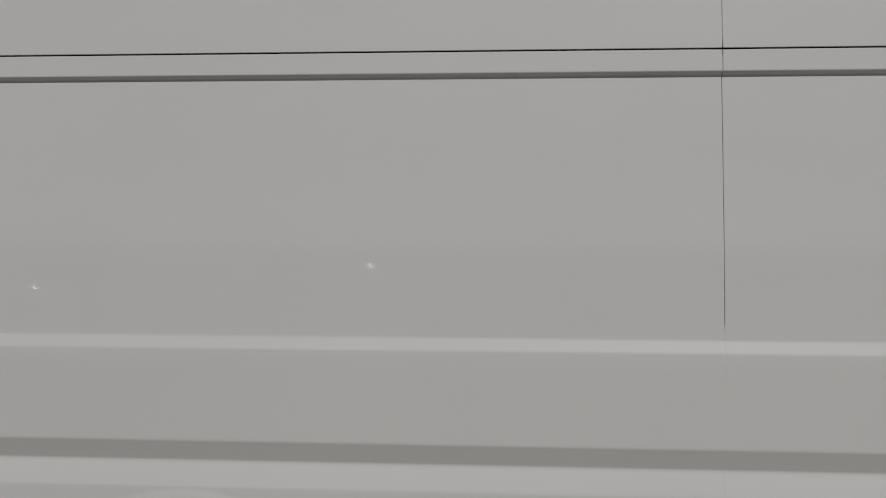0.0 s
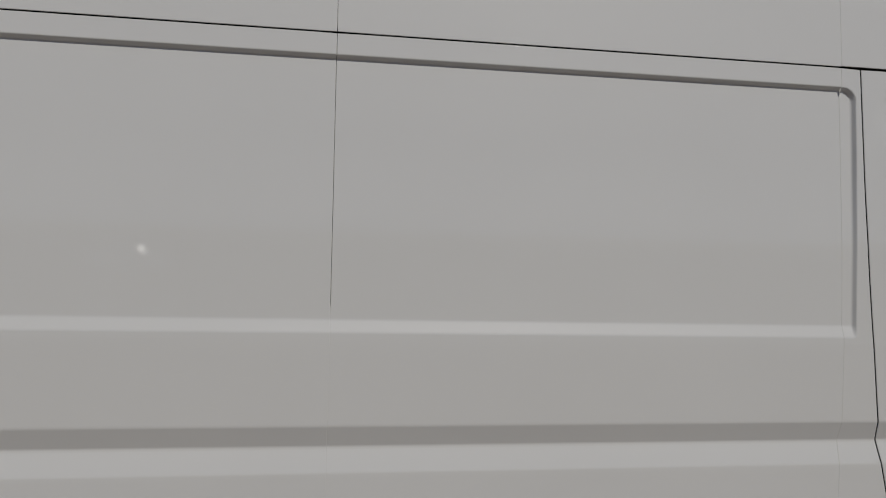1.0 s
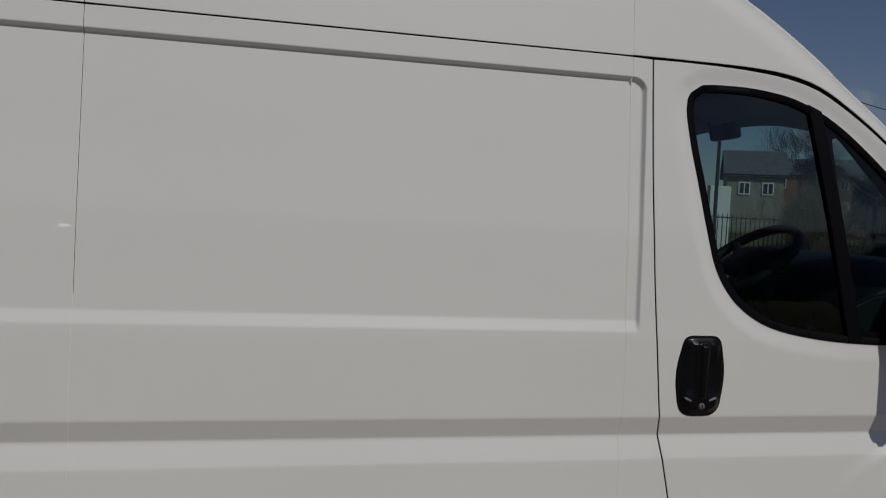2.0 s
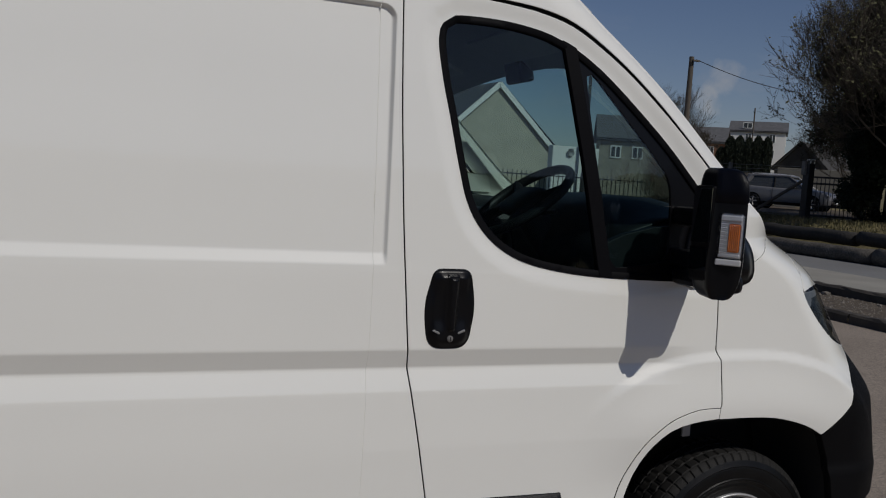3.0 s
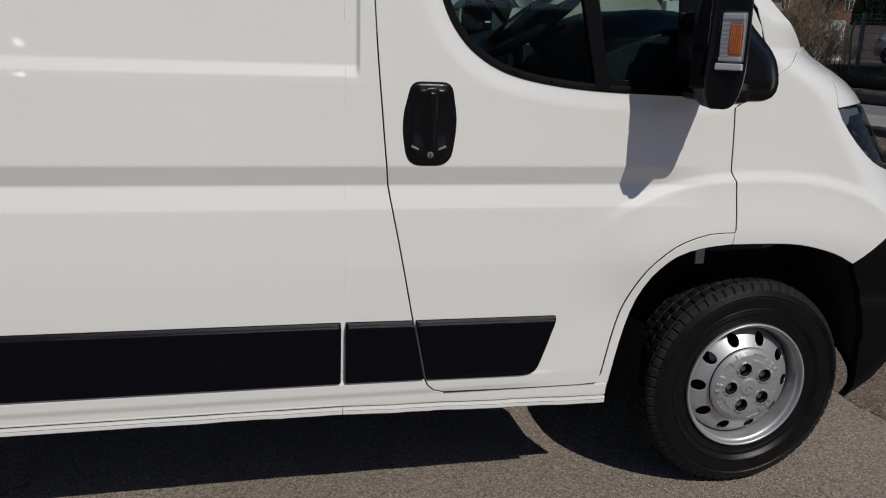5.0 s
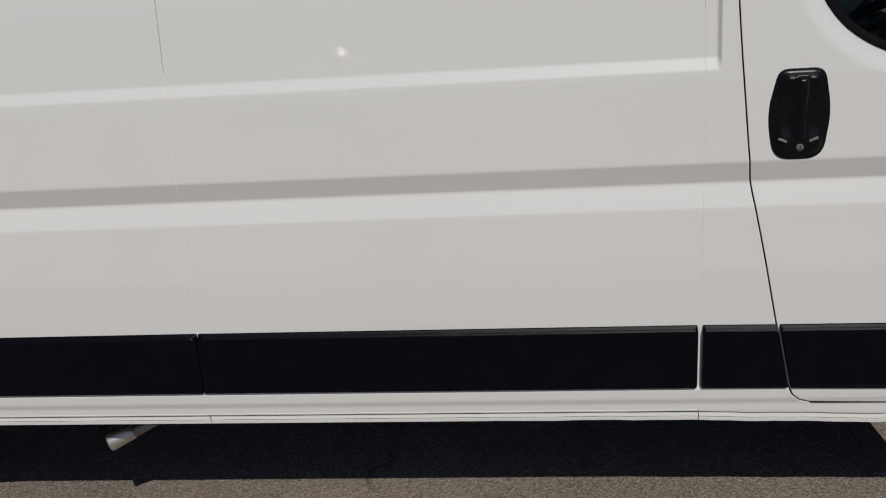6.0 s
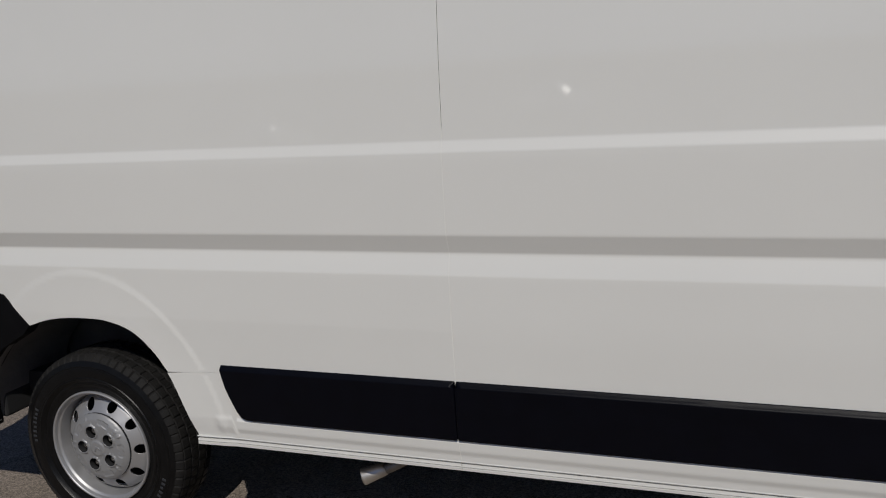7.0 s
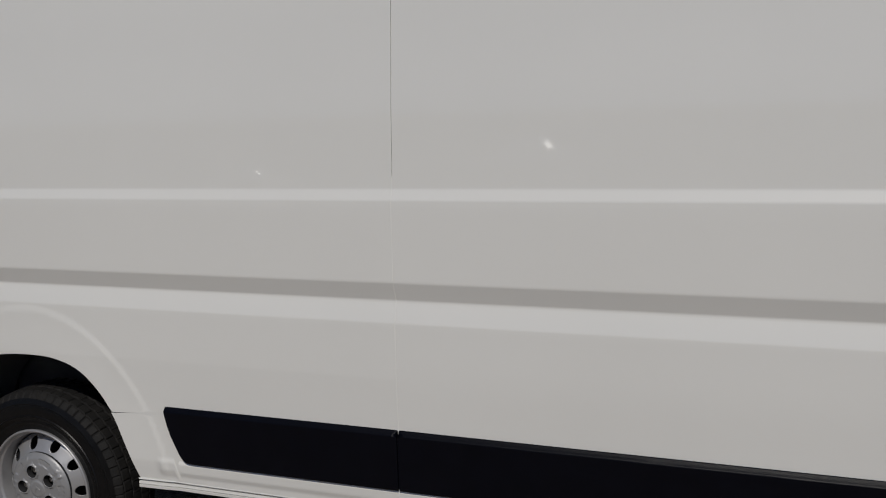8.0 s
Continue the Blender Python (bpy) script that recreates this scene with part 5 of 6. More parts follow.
def ragged_bar(name, x0, x1, z0, z1, y0, y1, mat, label, n, seed, wob=0.012):
    """A long timber or stone edging with an uneven outline."""
    r = random.Random(seed)
    rows = []
    for k in range(n + 1):
        y = y0 + (y1 - y0) * k / n
        w = [r.uniform(-wob, wob) for _ in range(8)]
        rows.append([(x0 + w[0], y, z0), (x0 + w[1], y, z1 - 0.03 + w[2]), (x0 + 0.03 + w[3], y, z1 + w[4]), (x1 - 0.03, y, z1 + w[5]), (x1 + w[6], y, z1 - 0.03), (x1, y, z0)])
    return sheet(name, rows, mat, None, label, False)


for k in range(9):
    y0 = -9.0 + k * 2.45
    tagged(ragged_bar("kerb_sleeper", 6.44, 6.63, 0.03, 0.190, y0, y0 + 2.43, KERB, "dark weathered edging sleeper beside the verge", 18, k, 0.008), category="sleeper", group="edging sleepers")
    tagged(ragged_bar("kerb_sleeper", 8.0, 8.20, 0.10, 0.300, y0 + 0.6, y0 + 3.04, KERB, "dark weathered edging sleeper beside the footway", 18, 40 + k, 0.008), category="sleeper", group="edging sleepers")


def pebble(r, seed):
    bm = bmesh.new()
    bmesh.ops.create_icosphere(bm, subdivisions=1, radius=r)
    rr = random.Random(seed)
    for v in bm.verts:
        v.co *= rr.uniform(0.7, 1.25)
        v.co.z *= 0.6
    return bm


verts, faces = [], []
for k in range(4500):
    x, y = rng.uniform(6.66, 7.98), rng.uniform(2.0, 14.0)
    s = rng.uniform(0.006, 0.02) * (2.0 if rng.random() < 0.05 else 1)
    z = ground_z(x, y) + 0.03
    base = len(verts)
    for a in range(5):
        verts.append((x + s * math.cos(a * 1.2566 + k) * rng.uniform(0.7, 1.2), y + s * math.sin(a * 1.2566 + k) * rng.uniform(0.7, 1.2), z - 0.004))
    verts.append((x, y, z + s * rng.uniform(0.3, 0.8)))
    faces += [(base + a, base + (a + 1) % 5, base + 5) for a in range(5)]
tagged(raw("verge_litter", verts, faces, STONE, None, "small stones and leaf litter over the soil"), category="stones", kind="stuff")
for x, y, s in ((7.1, 7.6, 0.05), (7.75, 6.4, 0.04), (7.5, 8.4, 0.035), (7.85, 7.45, 0.07)):
    ob = part("stone", pebble(s, int(x * 100)), STONE, None, "pale loose stone on the soil verge")
    ob.location = (x, y, ground_z(x) + 0.03 + s * 0.25)
    tagged(ob, category="stone", group="loose stones")


def barrier_log(y0, y1, x, z, r, seed, mat, label):
    rr = random.Random(seed)
    pts = [(x + rr.uniform(-0.02, 0.02), y0 + (y1 - y0) * k / 24, z + rr.uniform(-0.018, 0.018)) for k in range(25)]
    return tagged(part("barrier_log", tube(pts, r, 14), mat, None, label, True), category="log", group="roadside logs")


barrier_log(3.0, 13.4, 15.45, 0.24, 0.215, 1, TIMBER, "thick weathered log lying along the road")
barrier_log(13.45, 24.0, 15.45, 0.225, 0.20, 2, TIMBER, "thick weathered log lying along the road")
barrier_log(4.0, 14.5, 16.05, 0.62, 0.185, 3, DARKLOG, "near-black log lying behind the roadside log")
barrier_log(14.6, 25.0, 16.05, 0.60, 0.185, 4, DARKLOG, "near-black log lying behind the roadside log")

# unseen wall added behind the camera; it blocks low sky light
UNSEEN_WALL = material("grey_wall", (0.30, 0.29, 0.27), 0.9, vary=0.3, scale=1.0, bump=0.3, bump_scale=40.0)
tagged(part("sky_block_wall", box((-60.0, -36.3, -0.8), (40.0, -36.0, 6.0)), UNSEEN_WALL, None, "plain grey wall added out of view to block low sky light"), category="wall", kind="structure")

# ---- houses and things across the road ----
RENDER = material("beige_render", (0.46, 0.43, 0.35), 0.95, vary=0.2, scale=0.8, bump=0.3, bump_scale=60.0)
WHITEWALL = material("white_render", (0.72, 0.72, 0.70), 0.9, vary=0.1, scale=0.6)
SLATE = material("grey_slate", (0.115, 0.115, 0.12), 0.75, vary=0.35, scale=2.5, bump=0.4, bump_scale=20.0)
DARKROOF = material("very_dark_slate", (0.040, 0.038, 0.036), 0.8, vary=0.4, scale=2.0, tint=(0.07, 0.065, 0.06), bump=0.4, bump_scale=20.0)
DARKWALL = material("dark_house_wall", (0.065, 0.06, 0.055), 0.9, vary=0.4, scale=1.5, bump=0.3, bump_scale=30.0)
BRICK = material("orange_brick", (0.36, 0.17, 0.10), 0.9, vary=0.35, scale=2.0, fine=0.3, fine_scale=25.0)
RUBBLE = material("chimney_stone", (0.44, 0.40, 0.32), 0.95, vary=0.5, scale=3.0, fine=0.5, fine_scale=12.0)
BARGE = material("white_barge_board", (0.78, 0.78, 0.76), 0.6, vary=0.05, scale=3.0)
PANE = material("dark_house_glass", (0.05, 0.055, 0.06), 0.12, vary=0.2, scale=1.0)
IRON = material("black_railing_paint", (0.02, 0.02, 0.022), 0.5)
WIRE = material("galvanised_wire", (0.20, 0.20, 0.20), 0.5, metal=0.6)
CONCRETE = material("concrete_post", (0.20, 0.19, 0.17), 0.9, vary=0.2, scale=4.0)
BARK = material("grey_bark", (0.085, 0.070, 0.055), 0.9, vary=0.4, scale=6.0, tint=(0.13, 0.11, 0.09))
TWIG = material("bare_twigs", (0.072, 0.058, 0.043), 0.9, vary=0.3, scale=3.0)
BRUSH = material("dry_brown_twigs", (0.26, 0.20, 0.14), 0.9, vary=0.4, scale=3.0, tint=(0.15, 0.115, 0.08))
LEAF = material("dark_evergreen_leaf", (0.014, 0.020, 0.009), 0.75, vary=0.6, scale=1.5, tint=(0.030, 0.034, 0.014), spec=0.2)
OLIVE = material("olive_bud_leaf", (0.060, 0.062, 0.022), 0.8, vary=0.5, scale=1.5, tint=(0.09, 0.08, 0.03))
CYPRESS = material("cypress_green", (0.014, 0.022, 0.013), 0.85, vary=0.6, scale=2.0, tint=(0.028, 0.036, 0.018))
MOTTLEDWALL = material("mottled_grey_wall", (0.15, 0.142, 0.125), 0.95, vary=0.5, scale=1.2, tint=(0.08, 0.078, 0.065), bump=0.4, bump_scale=30.0)
POLE = material("creosoted_pole", (0.10, 0.085, 0.07), 0.85, vary=0.3, scale=4.0)


def house(name, label, base, yaw, wide, deep, eave, ridge, wall, roof, windows=(), chimneys=(), barge=False, over=0.25, sides=()):
    """A gabled house. Local x runs along the gable that faces -y, the ridge runs along y; windows: (x, z, w, h) on the gable."""
    m = pose(*base, 0, 0, yaw)
    home = tagged(new(name), label, "house")
    home.matrix_basis = m
    w = wide / 2
    bm = bmesh.new()
    front = [bm.verts.new(p) for p in ((-w, 0, -3), (w, 0, -3), (w, 0, eave), (0, 0, ridge), (-w, 0, eave))]
    back = [bm.verts.new((v.co.x, deep, v.co.z)) for v in front]
    bm.faces.new(front)
    bm.faces.new(back[::-1])
    for i in range(5):
        bm.faces.new((front[i], back[i], back[(i + 1) % 5], front[(i + 1) % 5]))
    part("wall", bm, wall, home)
    slope = math.atan2(ridge - eave, w)
    length = math.hypot(ridge - eave, w) + over
    for sgn in (-1, 1):
        leaf = part("roof", box((0, -over, 0.0), (length, deep + over, 0.12), 0.0, Matrix.Translation((0, 0, ridge + 0.02)) @ Matrix.Rotation(slope if sgn > 0 else math.pi - slope, 4, "Y") @ Matrix.Diagonal((1, 1, sgn, 1))), roof, home, "grey slate roof slope")
        courses = int(length / 0.30)
        for k in range(courses):
            u = 0.30 * k + 0.15
            part("slate_course", box((u, -over - 0.005, 0.12), (u + 0.30, deep + over + 0.005, 0.135 + 0.012), 0.0, Matrix.Translation((0, 0, ridge + 0.02)) @ Matrix.Rotation(slope if sgn > 0 else math.pi - slope, 4, "Y") @ Matrix.Diagonal((1, 1, sgn, 1)) @ Matrix.Rotation(radians(-1.5), 4, "Y")), roof, leaf)
        if barge:
            part("barge_board", box((-0.02, -over - 0.05, -0.20), (length + 0.02, -over - 0.01, 0.14), 0.0, Matrix.Translation((0, 0, ridge + 0.02)) @ Matrix.Rotation(slope if sgn > 0 else math.pi - slope, 4, "Y") @ Matrix.Diagonal((1, 1, sgn, 1))), BARGE, home, "white painted barge board")
    for x, z, ww, hh in windows:
        win = part("window", box((x - ww / 2, -0.06, z), (x + ww / 2, 0.02, z + hh), 0.0), BARGE, home, "white window frame")
        for k in (0, 1):
            part("pane", box((x - ww / 2 + 0.07 + k * (ww / 2 - 0.03), -0.075, z + 0.08), (x - 0.04 + k * (ww / 2 - 0.03), -0.062, z + hh - 0.08)), PANE, win)
        part("sill", box((x - ww / 2 - 0.08, -0.12, z - 0.08), (x + ww / 2 + 0.08, 0.0, z)), BARGE, win)
    for y, z, ww, hh in sides:
        win = part("window", box((-w - 0.06, y, z), (-w + 0.02, y + ww, z + hh)), BARGE, home, "white window frame")
        for k in (0, 1):
            part("pane", box((-w - 0.075, y + 0.07 + k * (ww / 2 - 0.03), z + 0.08), (-w - 0.062, y + ww / 2 - 0.04 + k * (ww / 2 - 0.03), z + hh - 0.08)), PANE, win)
    for x, y, ww, top in chimneys:
        z0 = ridge - abs(x) * (ridge - eave) / w - 0.3
        ch = part("chimney", box((x - ww / 2, y, z0), (x + ww / 2, y + ww * 0.8, top)), RUBBLE, home, "rubble stone chimney stack")
        part("chimney_cap", box((x - ww / 2 - 0.06, y - 0.06, top), (x + ww / 2 + 0.06, y + ww * 0.8 + 0.06, top + 0.12)), RUBBLE, ch)
    return home


house("gabled_house", "beige rendered house with white barge boards and stone chimneys", (22.7, 52.8, 0.9), 3, 9.6, 20.0, 2.9, 7.25, RENDER, SLATE, barge=True, over=0.2, chimneys=[(0.0, 5.2, 1.8, 8.55), (0.0, 10.8, 1.6, 8.35), (0.0, 15.8, 1.6, 8.7)])
house("stone_house", "dark stone house with a slate roof and small windows", (31.3, 46.7, 0.9), 62, 4.2, 3.4, 3.7, 5.3, RUBBLE, SLATE, sides=[(0.6, 2.5, 0.7, 0.8), (2.0, 2.5, 0.7, 0.8)])
house("brick_terrace", "orange brick terrace with a grey roof behind bare trees", (69.3, 85.8, 3.0), 47.8, 8.0, 15, 4.6, 6.7, BRICK, SLATE, windows=[(-1.6, 3.0, 0.9, 1.2)], sides=[(1.2, 3.0, 0.9, 1.2), (4.4, 3.0, 0.9, 1.2), (8.0, 3.0, 0.9, 1.2), (11.5, 3.0, 0.9, 1.2)])
house("white_house", "white rendered house with a slate roof and small windows", (84.4, 92.2, 5.5), 47.8, 6.5, 7.2, 4.75, 6.3, WHITEWALL, SLATE, windows=[(-1.0, 3.2, 0.8, 1.2)], sides=[(1.3, 3.3, 0.8, 1.2), (1.3, 1.2, 0.8, 1.2), (4.4, 3.3, 0.8, 1.2), (4.4, 5.2, 1.2, 0.8)])
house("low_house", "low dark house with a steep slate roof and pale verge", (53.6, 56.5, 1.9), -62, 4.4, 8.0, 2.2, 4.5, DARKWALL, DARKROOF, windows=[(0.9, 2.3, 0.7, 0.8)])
part_wall = part("white_outbuilding", box((12.08, 24.2, 0.05), (13.92, 24.55, 2.83), 0.02), WHITEWALL, None, "narrow white rendered wall end")
tagged(part_wall, category="building")
dish = part("satellite_dish", lathe([(0.001, 0.03), (0.07, 0.02), (0.13, 0.0), (0.136, 0.0), (0.07, 0.026), (0.001, 0.036)], 20), WIRE, None, "round grey satellite dish on the white wall", True)
dish.location = (12.75, 24.12, 2.62)
tagged(dish, category="satellite dish")
tagged(part("timber_fence", box((-4.2, 0, 0.8), (-0.9, 0.06, 2.75), 0.01, pose(31.2, 33.2, 0, 0, 0, -43)), TIMBER, None, "dark close-boarded timber fence behind the car"), category="fence")
tagged(part("low_wall", box((-0.85, 0, 0.8), (3.6, 0.25, 3.12), 0.02, pose(31.2, 33.2, 0, 0, 0, -43)), MOTTLEDWALL, None, "pale rendered boundary wall behind the car"), category="wall")
tagged(part("white_shed", box((-0.2, 0, 0.8), (1.5, 2.0, 2.9), 0.02, pose(25.6, 35.4, 0, 0, 0, -40)), WHITEWALL, None, "low white shed beyond the fence"), category="shed")

# poles and wires
tele = tagged(part("telegraph_pole", tube([(24.26, 33.4, 0.9), (24.27, 33.42, 8.15)], 0.17, 12, taper=0.12), POLE, None, "tall grey wooden telegraph pole"), category="pole")
part("insulator_arm", box((24.15, 33.1, 7.9), (24.55, 33.25, 7.98), 0.01), POLE, tele)
wire_pts = [(24.4 + (39.1 - 24.4) * s, 33.2 + (41.4 - 33.2) * s, 8.0 + 0.3 * s - 1.0 * s * (1 - s)) for s in np.linspace(0, 1, 24)]
tagged(part("overhead_wire", tube(wire_pts, 0.022, 5), IRON, None, "sagging black overhead cable from the pole"), category="cable")
lamp_post = tagged(part("lamp_post", tube([(13.17, 23.9, 0.05), (13.17, 23.9, 2.0), (13.17, 23.9, 7.0)], 0.08, 10, taper=0.05), IRON, None, "slim black ornamental lamp post"), category="lamp post")
part("finial", lathe([(0.001, 0.0), (0.05, -0.02), (0.07, -0.08), (0.03, -0.14), (0.05, -0.2), (0.001, -0.45)], 10, pose(13.17, 23.9, 6.98, 90, 0, 0)), IRON, lamp_post)
part("bracket", tube([(13.17, 23.9, 6.8), (12.84, 24.04, 6.85), (12.75, 24.09, 6.75)], 0.02, 6), IRON, lamp_post)
tagged(part("tv_mast", tube([(38.5, 45.2, 5.0), (38.5, 45.2, 7.5)], 0.05, 6), POLE, None, "dark mast above the slate roof"), category="mast")


# railing in front of the gabled house
def railing(name, p0, p1, z0, height, gap, label, bar=0.012):
    a, b = Vector((*p0, z0)), Vector((*p1, z0))
    run = b - a
    n = int(run.length / gap)
    fence = tagged(new(name), label, "railing")
    fence.location = a
    for z in (0.15, height - 0.12):
        part("rail", tube([(0, 0, z), (run.x, run.y, z)], 0.022, 6), IRON, fence)
    mesh = None
    for k in range(n + 1):
        p = run * (k / n)
        if mesh is None:
            ob = part("bar", tube([(0, 0, 0), (0, 0, height)], bar, 5), IRON, fence)
            mesh = ob.data
        else:
            ob = new("bar", mesh)
            ob.parent = fence
        ob.location = p
    return fence


railing("iron_railing", (9.0, 22.6), (17.5, 22.0), 0.12, 1.75, 0.16, "black iron railing along the footway", 0.016)

# wire fence with posts, gate and brace
FENCE = [(15.8, 22.6), (17.2, 21.2), (18.3, 19.25)]
fence = tagged(new("wire_fence"), "wire mesh fence on pale concrete posts", "fence")
for x, y in FENCE[:2]:
    part("post", box((x - 0.05, y - 0.05, 0.5), (x + 0.05, y + 0.05, 2.62), 0.01), CONCRETE, fence, "grey concrete post")
part("post", tube([(17.02, 21.28, 0.6), (16.95, 21.36, 2.05), (17.0, 21.3, 2.38)], 0.035, 7), CONCRETE, fence, "thin leaning post")
for (xa, ya), (xb, yb) in zip(FENCE, FENCE[1:]):
    for z in (1.0, 1.25, 1.5, 1.75, 2.0, 2.2, 2.32, 2.44, 2.56):
        part("strand", tube([(xa, ya, z), (xb, yb, z)], 0.007, 4), WIRE, fence)
verts, faces = [], []
for (xa, ya), (xb, yb) in zip(FENCE, FENCE[1:]):
    n = 34
    for k in range(-16, n):
        for sgn in (1, -1):
            s0, s1 = k / n, (k + 16) / n
            z0, z1 = (0.95, 2.18) if sgn > 0 else (2.18, 0.95)
            lo, hi = max(0, s0), min(1, s1)
            if hi <= lo:
                continue
            pa = (xa + (xb - xa) * lo, ya + (yb - ya) * lo, z0 + (z1 - z0) * (lo - s0) / (s1 - s0))
            pb = (xa + (xb - xa) * hi, ya + (yb - ya) * hi, z0 + (z1 - z0) * (hi - s0) / (s1 - s0))
            b0 = len(verts)
            verts += [pa, (pa[0] + 0.006, pa[1] + 0.006, pa[2]), (pb[0] + 0.006, pb[1] + 0.006, pb[2]), pb]
            faces.append((b0, b0 + 1, b0 + 2, b0 + 3))
tagged(raw("mesh", verts, faces, WIRE, fence), kind="stuff")
gate = tagged(new("metal_gate"), "black metal bar gate standing beside a thick post", "gate")
part("gate_post", box((18.2, 18.75, 0.6), (18.44, 18.99, 2.66), 0.02), IRON, gate, "thick dark gate post")
part("post_cap", box((18.12, 18.85, 2.3), (18.22, 18.99, 2.72), 0.01), CONCRETE, gate)
ga, gb = Vector((18.45, 18.8, 0)), Vector((19.6, 17.55, 0))
for z in (1.05, 1.35, 2.05, 2.25):
    part("gate_rail", tube([ga + Vector((0, 0, z)), gb + Vector((0, 0, z))], 0.03, 6), IRON, gate)
for k in range(15):
    p = ga.lerp(gb, k / 14)
    part("gate_bar", tube([p + Vector((0, 0, 1.0)), p + Vector((0, 0, 2.27))], 0.014, 5), IRON, gate)
part("brace", tube([(18.25, 18.95, 2.15), (17.55, 20.3, 1.05)], 0.05, 6), POLE, gate, "slanting timber brace")


# ---- parked grey car behind the fence ----
CARPAINT = material("silver_grey_metallic", (0.18, 0.18, 0.19), 0.4, metal=0.25, coat=0.3, vary=0.05, scale=3.0)


def parked_car(m, label):
    """A five-door crossover; local x forward, y to its left, z up from the ground."""
    car = tagged(new("car"), label, "car")
    car.matrix_basis = m
    # lower body: x, sill, belt, half width
    st = [(-2.17, 0.55, 0.82, 0.66), (-2.12, 0.40, 0.99, 0.80), (-1.95, 0.32, 1.06, 0.87), (-1.4, 0.25, 1.06, 0.91), (-0.5, 0.22, 1.03, 0.915), (0.5, 0.22, 1.00, 0.915), (1.0, 0.22, 1.00, 0.91), (1.5, 0.25, 0.96, 0.90), (1.95, 0.30, 0.88, 0.84), (2.12, 0.36, 0.78, 0.72), (2.18, 0.45, 0.68, 0.60)]
    rows = []
    for x, low, belt, w in st:
        half = [(w - 0.10, low), (w - 0.02, low + 0.10), (w + 0.01, low + 0.5 * (belt - low)), (w - 0.012, belt - 0.10), (w - 0.03, belt - 0.04), (w - 0.10, belt), (w * 0.5, belt + 0.03)]
        rows.append([(x, y, z) for y, z in half] + [(x, -y, z) for y, z in half[::-1]])
    body = sheet("body", rows, CARPAINT, car, "silver body panels")
    sub = body.modifiers.new("round", "SUBSURF")
    sub.levels = sub.render_levels = 1
    low_ring, top_ring = [(-1.98, 0.80), (1.08, 0.83), (1.08, -0.83), (-1.98, -0.80)], [(-1.52, 0.60), (0.20, 0.62), (0.20, -0.62), (-1.52, -0.60)]
    bm = bmesh.new()
    a, b = [bm.verts.new((x, y, 1.0)) for x, y in low_ring], [bm.verts.new((x, y, 1.52)) for x, y in top_ring]
    for k in range(4):
        bm.faces.new((a[k], a[(k + 1) % 4], b[(k + 1) % 4], b[k]))
    bm.faces.new(b)
    part("glasshouse", bm, PANE, car, "dark windows all round")
    part("roof", box((-1.72, -0.66, 1.50), (0.30, 0.66, 1.60), 0.045), CARPAINT, car, "silver roof")
    for sgn in (1, -1):
        part("front_pillar", tube([(1.10, sgn * 0.84, 0.99), (0.24, sgn * 0.625, 1.53)], 0.035, 6), CARPAINT, car)
        part("rear_pillar", tube([(-1.82, sgn * 0.80, 1.02), (-1.52, sgn * 0.615, 1.52)], 0.13, 8), CARPAINT, car)
        part("door_pillar", tube([(-0.38, sgn * 0.83, 1.02), (-0.42, sgn * 0.625, 1.52)], 0.035, 6), BUMPER, car)
        part("roof_rail", tube([(-1.5, sgn * 0.60, 1.61), (-1.4, sgn * 0.60, 1.64), (0.0, sgn * 0.60, 1.64), (0.1, sgn * 0.60, 1.61)], 0.018, 6), LENS, car)
        part("door_line", box((-0.42, sgn * 0.922 - 0.004, 0.36), (-0.405, sgn * 0.922 + 0.004, 0.98)), BUMPER, car)
    for sgn in (1, -1):
        part("door_mirror", box((0.42, sgn * 0.90 - 0.11, 1.02), (0.60, sgn * 0.90 + 0.11, 1.15), 0.04), CARPAINT, car)
        part("headlight", box((1.80, sgn * 0.62 - 0.16, 0.70), (2.06, sgn * 0.62 + 0.16, 0.82), 0.04), LENS, car, "clear headlight")
        part("sill_cladding", box((-1.0, sgn * 0.90 - 0.03, 0.24), (1.0, sgn * 0.90 + 0.03, 0.36), 0.02), BUMPER, car)
        for wx in (-1.32, 1.33):
            part("arch", lathe([(0.30, 0.0), (0.40, -0.012), (0.40, 0.05), (0.30, 0.05)], 28, pose(wx, sgn * 0.905, 0.35, 0, 0, 0 if sgn < 0 else 180)), BUMPER, car, "dark wheel arch")
            tyre = part("wheel", lathe([(0.22, 0.02), (0.24, 0.0), (0.31, 0.0), (0.345, 0.03), (0.345, 0.18), (0.3, 0.2)], 28, pose(wx, sgn * 0.925, 0.345, 0, 0, 0 if sgn < 0 else 180)), TYRE, car, "", True)
            bm = lathe([(0.001, 0.02), (0.05, 0.02), (0.06, 0.035), (0.21, 0.03), (0.225, 0.015)], 30, pose(wx, sgn * 0.925, 0.345, 0, 0, 0 if sgn < 0 else 180))
            part("hub", bm, UNDER, tyre, "", True)
            for k in range(5):
                a = k * 2 * math.pi / 5
                part("spoke", tube([(wx + 0.04 * math.cos(a), sgn * 0.918, 0.345 + 0.04 * math.sin(a)), (wx + 0.215 * math.cos(a), sgn * 0.915, 0.345 + 0.215 * math.sin(a))], 0.026, 6), STEEL, tyre)
    part("grille", box((2.08, -0.45, 0.52), (2.17, 0.45, 0.70), 0.02), BUMPER, car)
    part("number_plate", box((2.15, -0.26, 0.42), (2.185, 0.26, 0.52)), BARGE, car, "blank white plate")
    part("tail_lamp", box((-2.08, -0.86, 0.86), (-1.86, -0.70, 1.00), 0.03), AMBER, car)
    return car


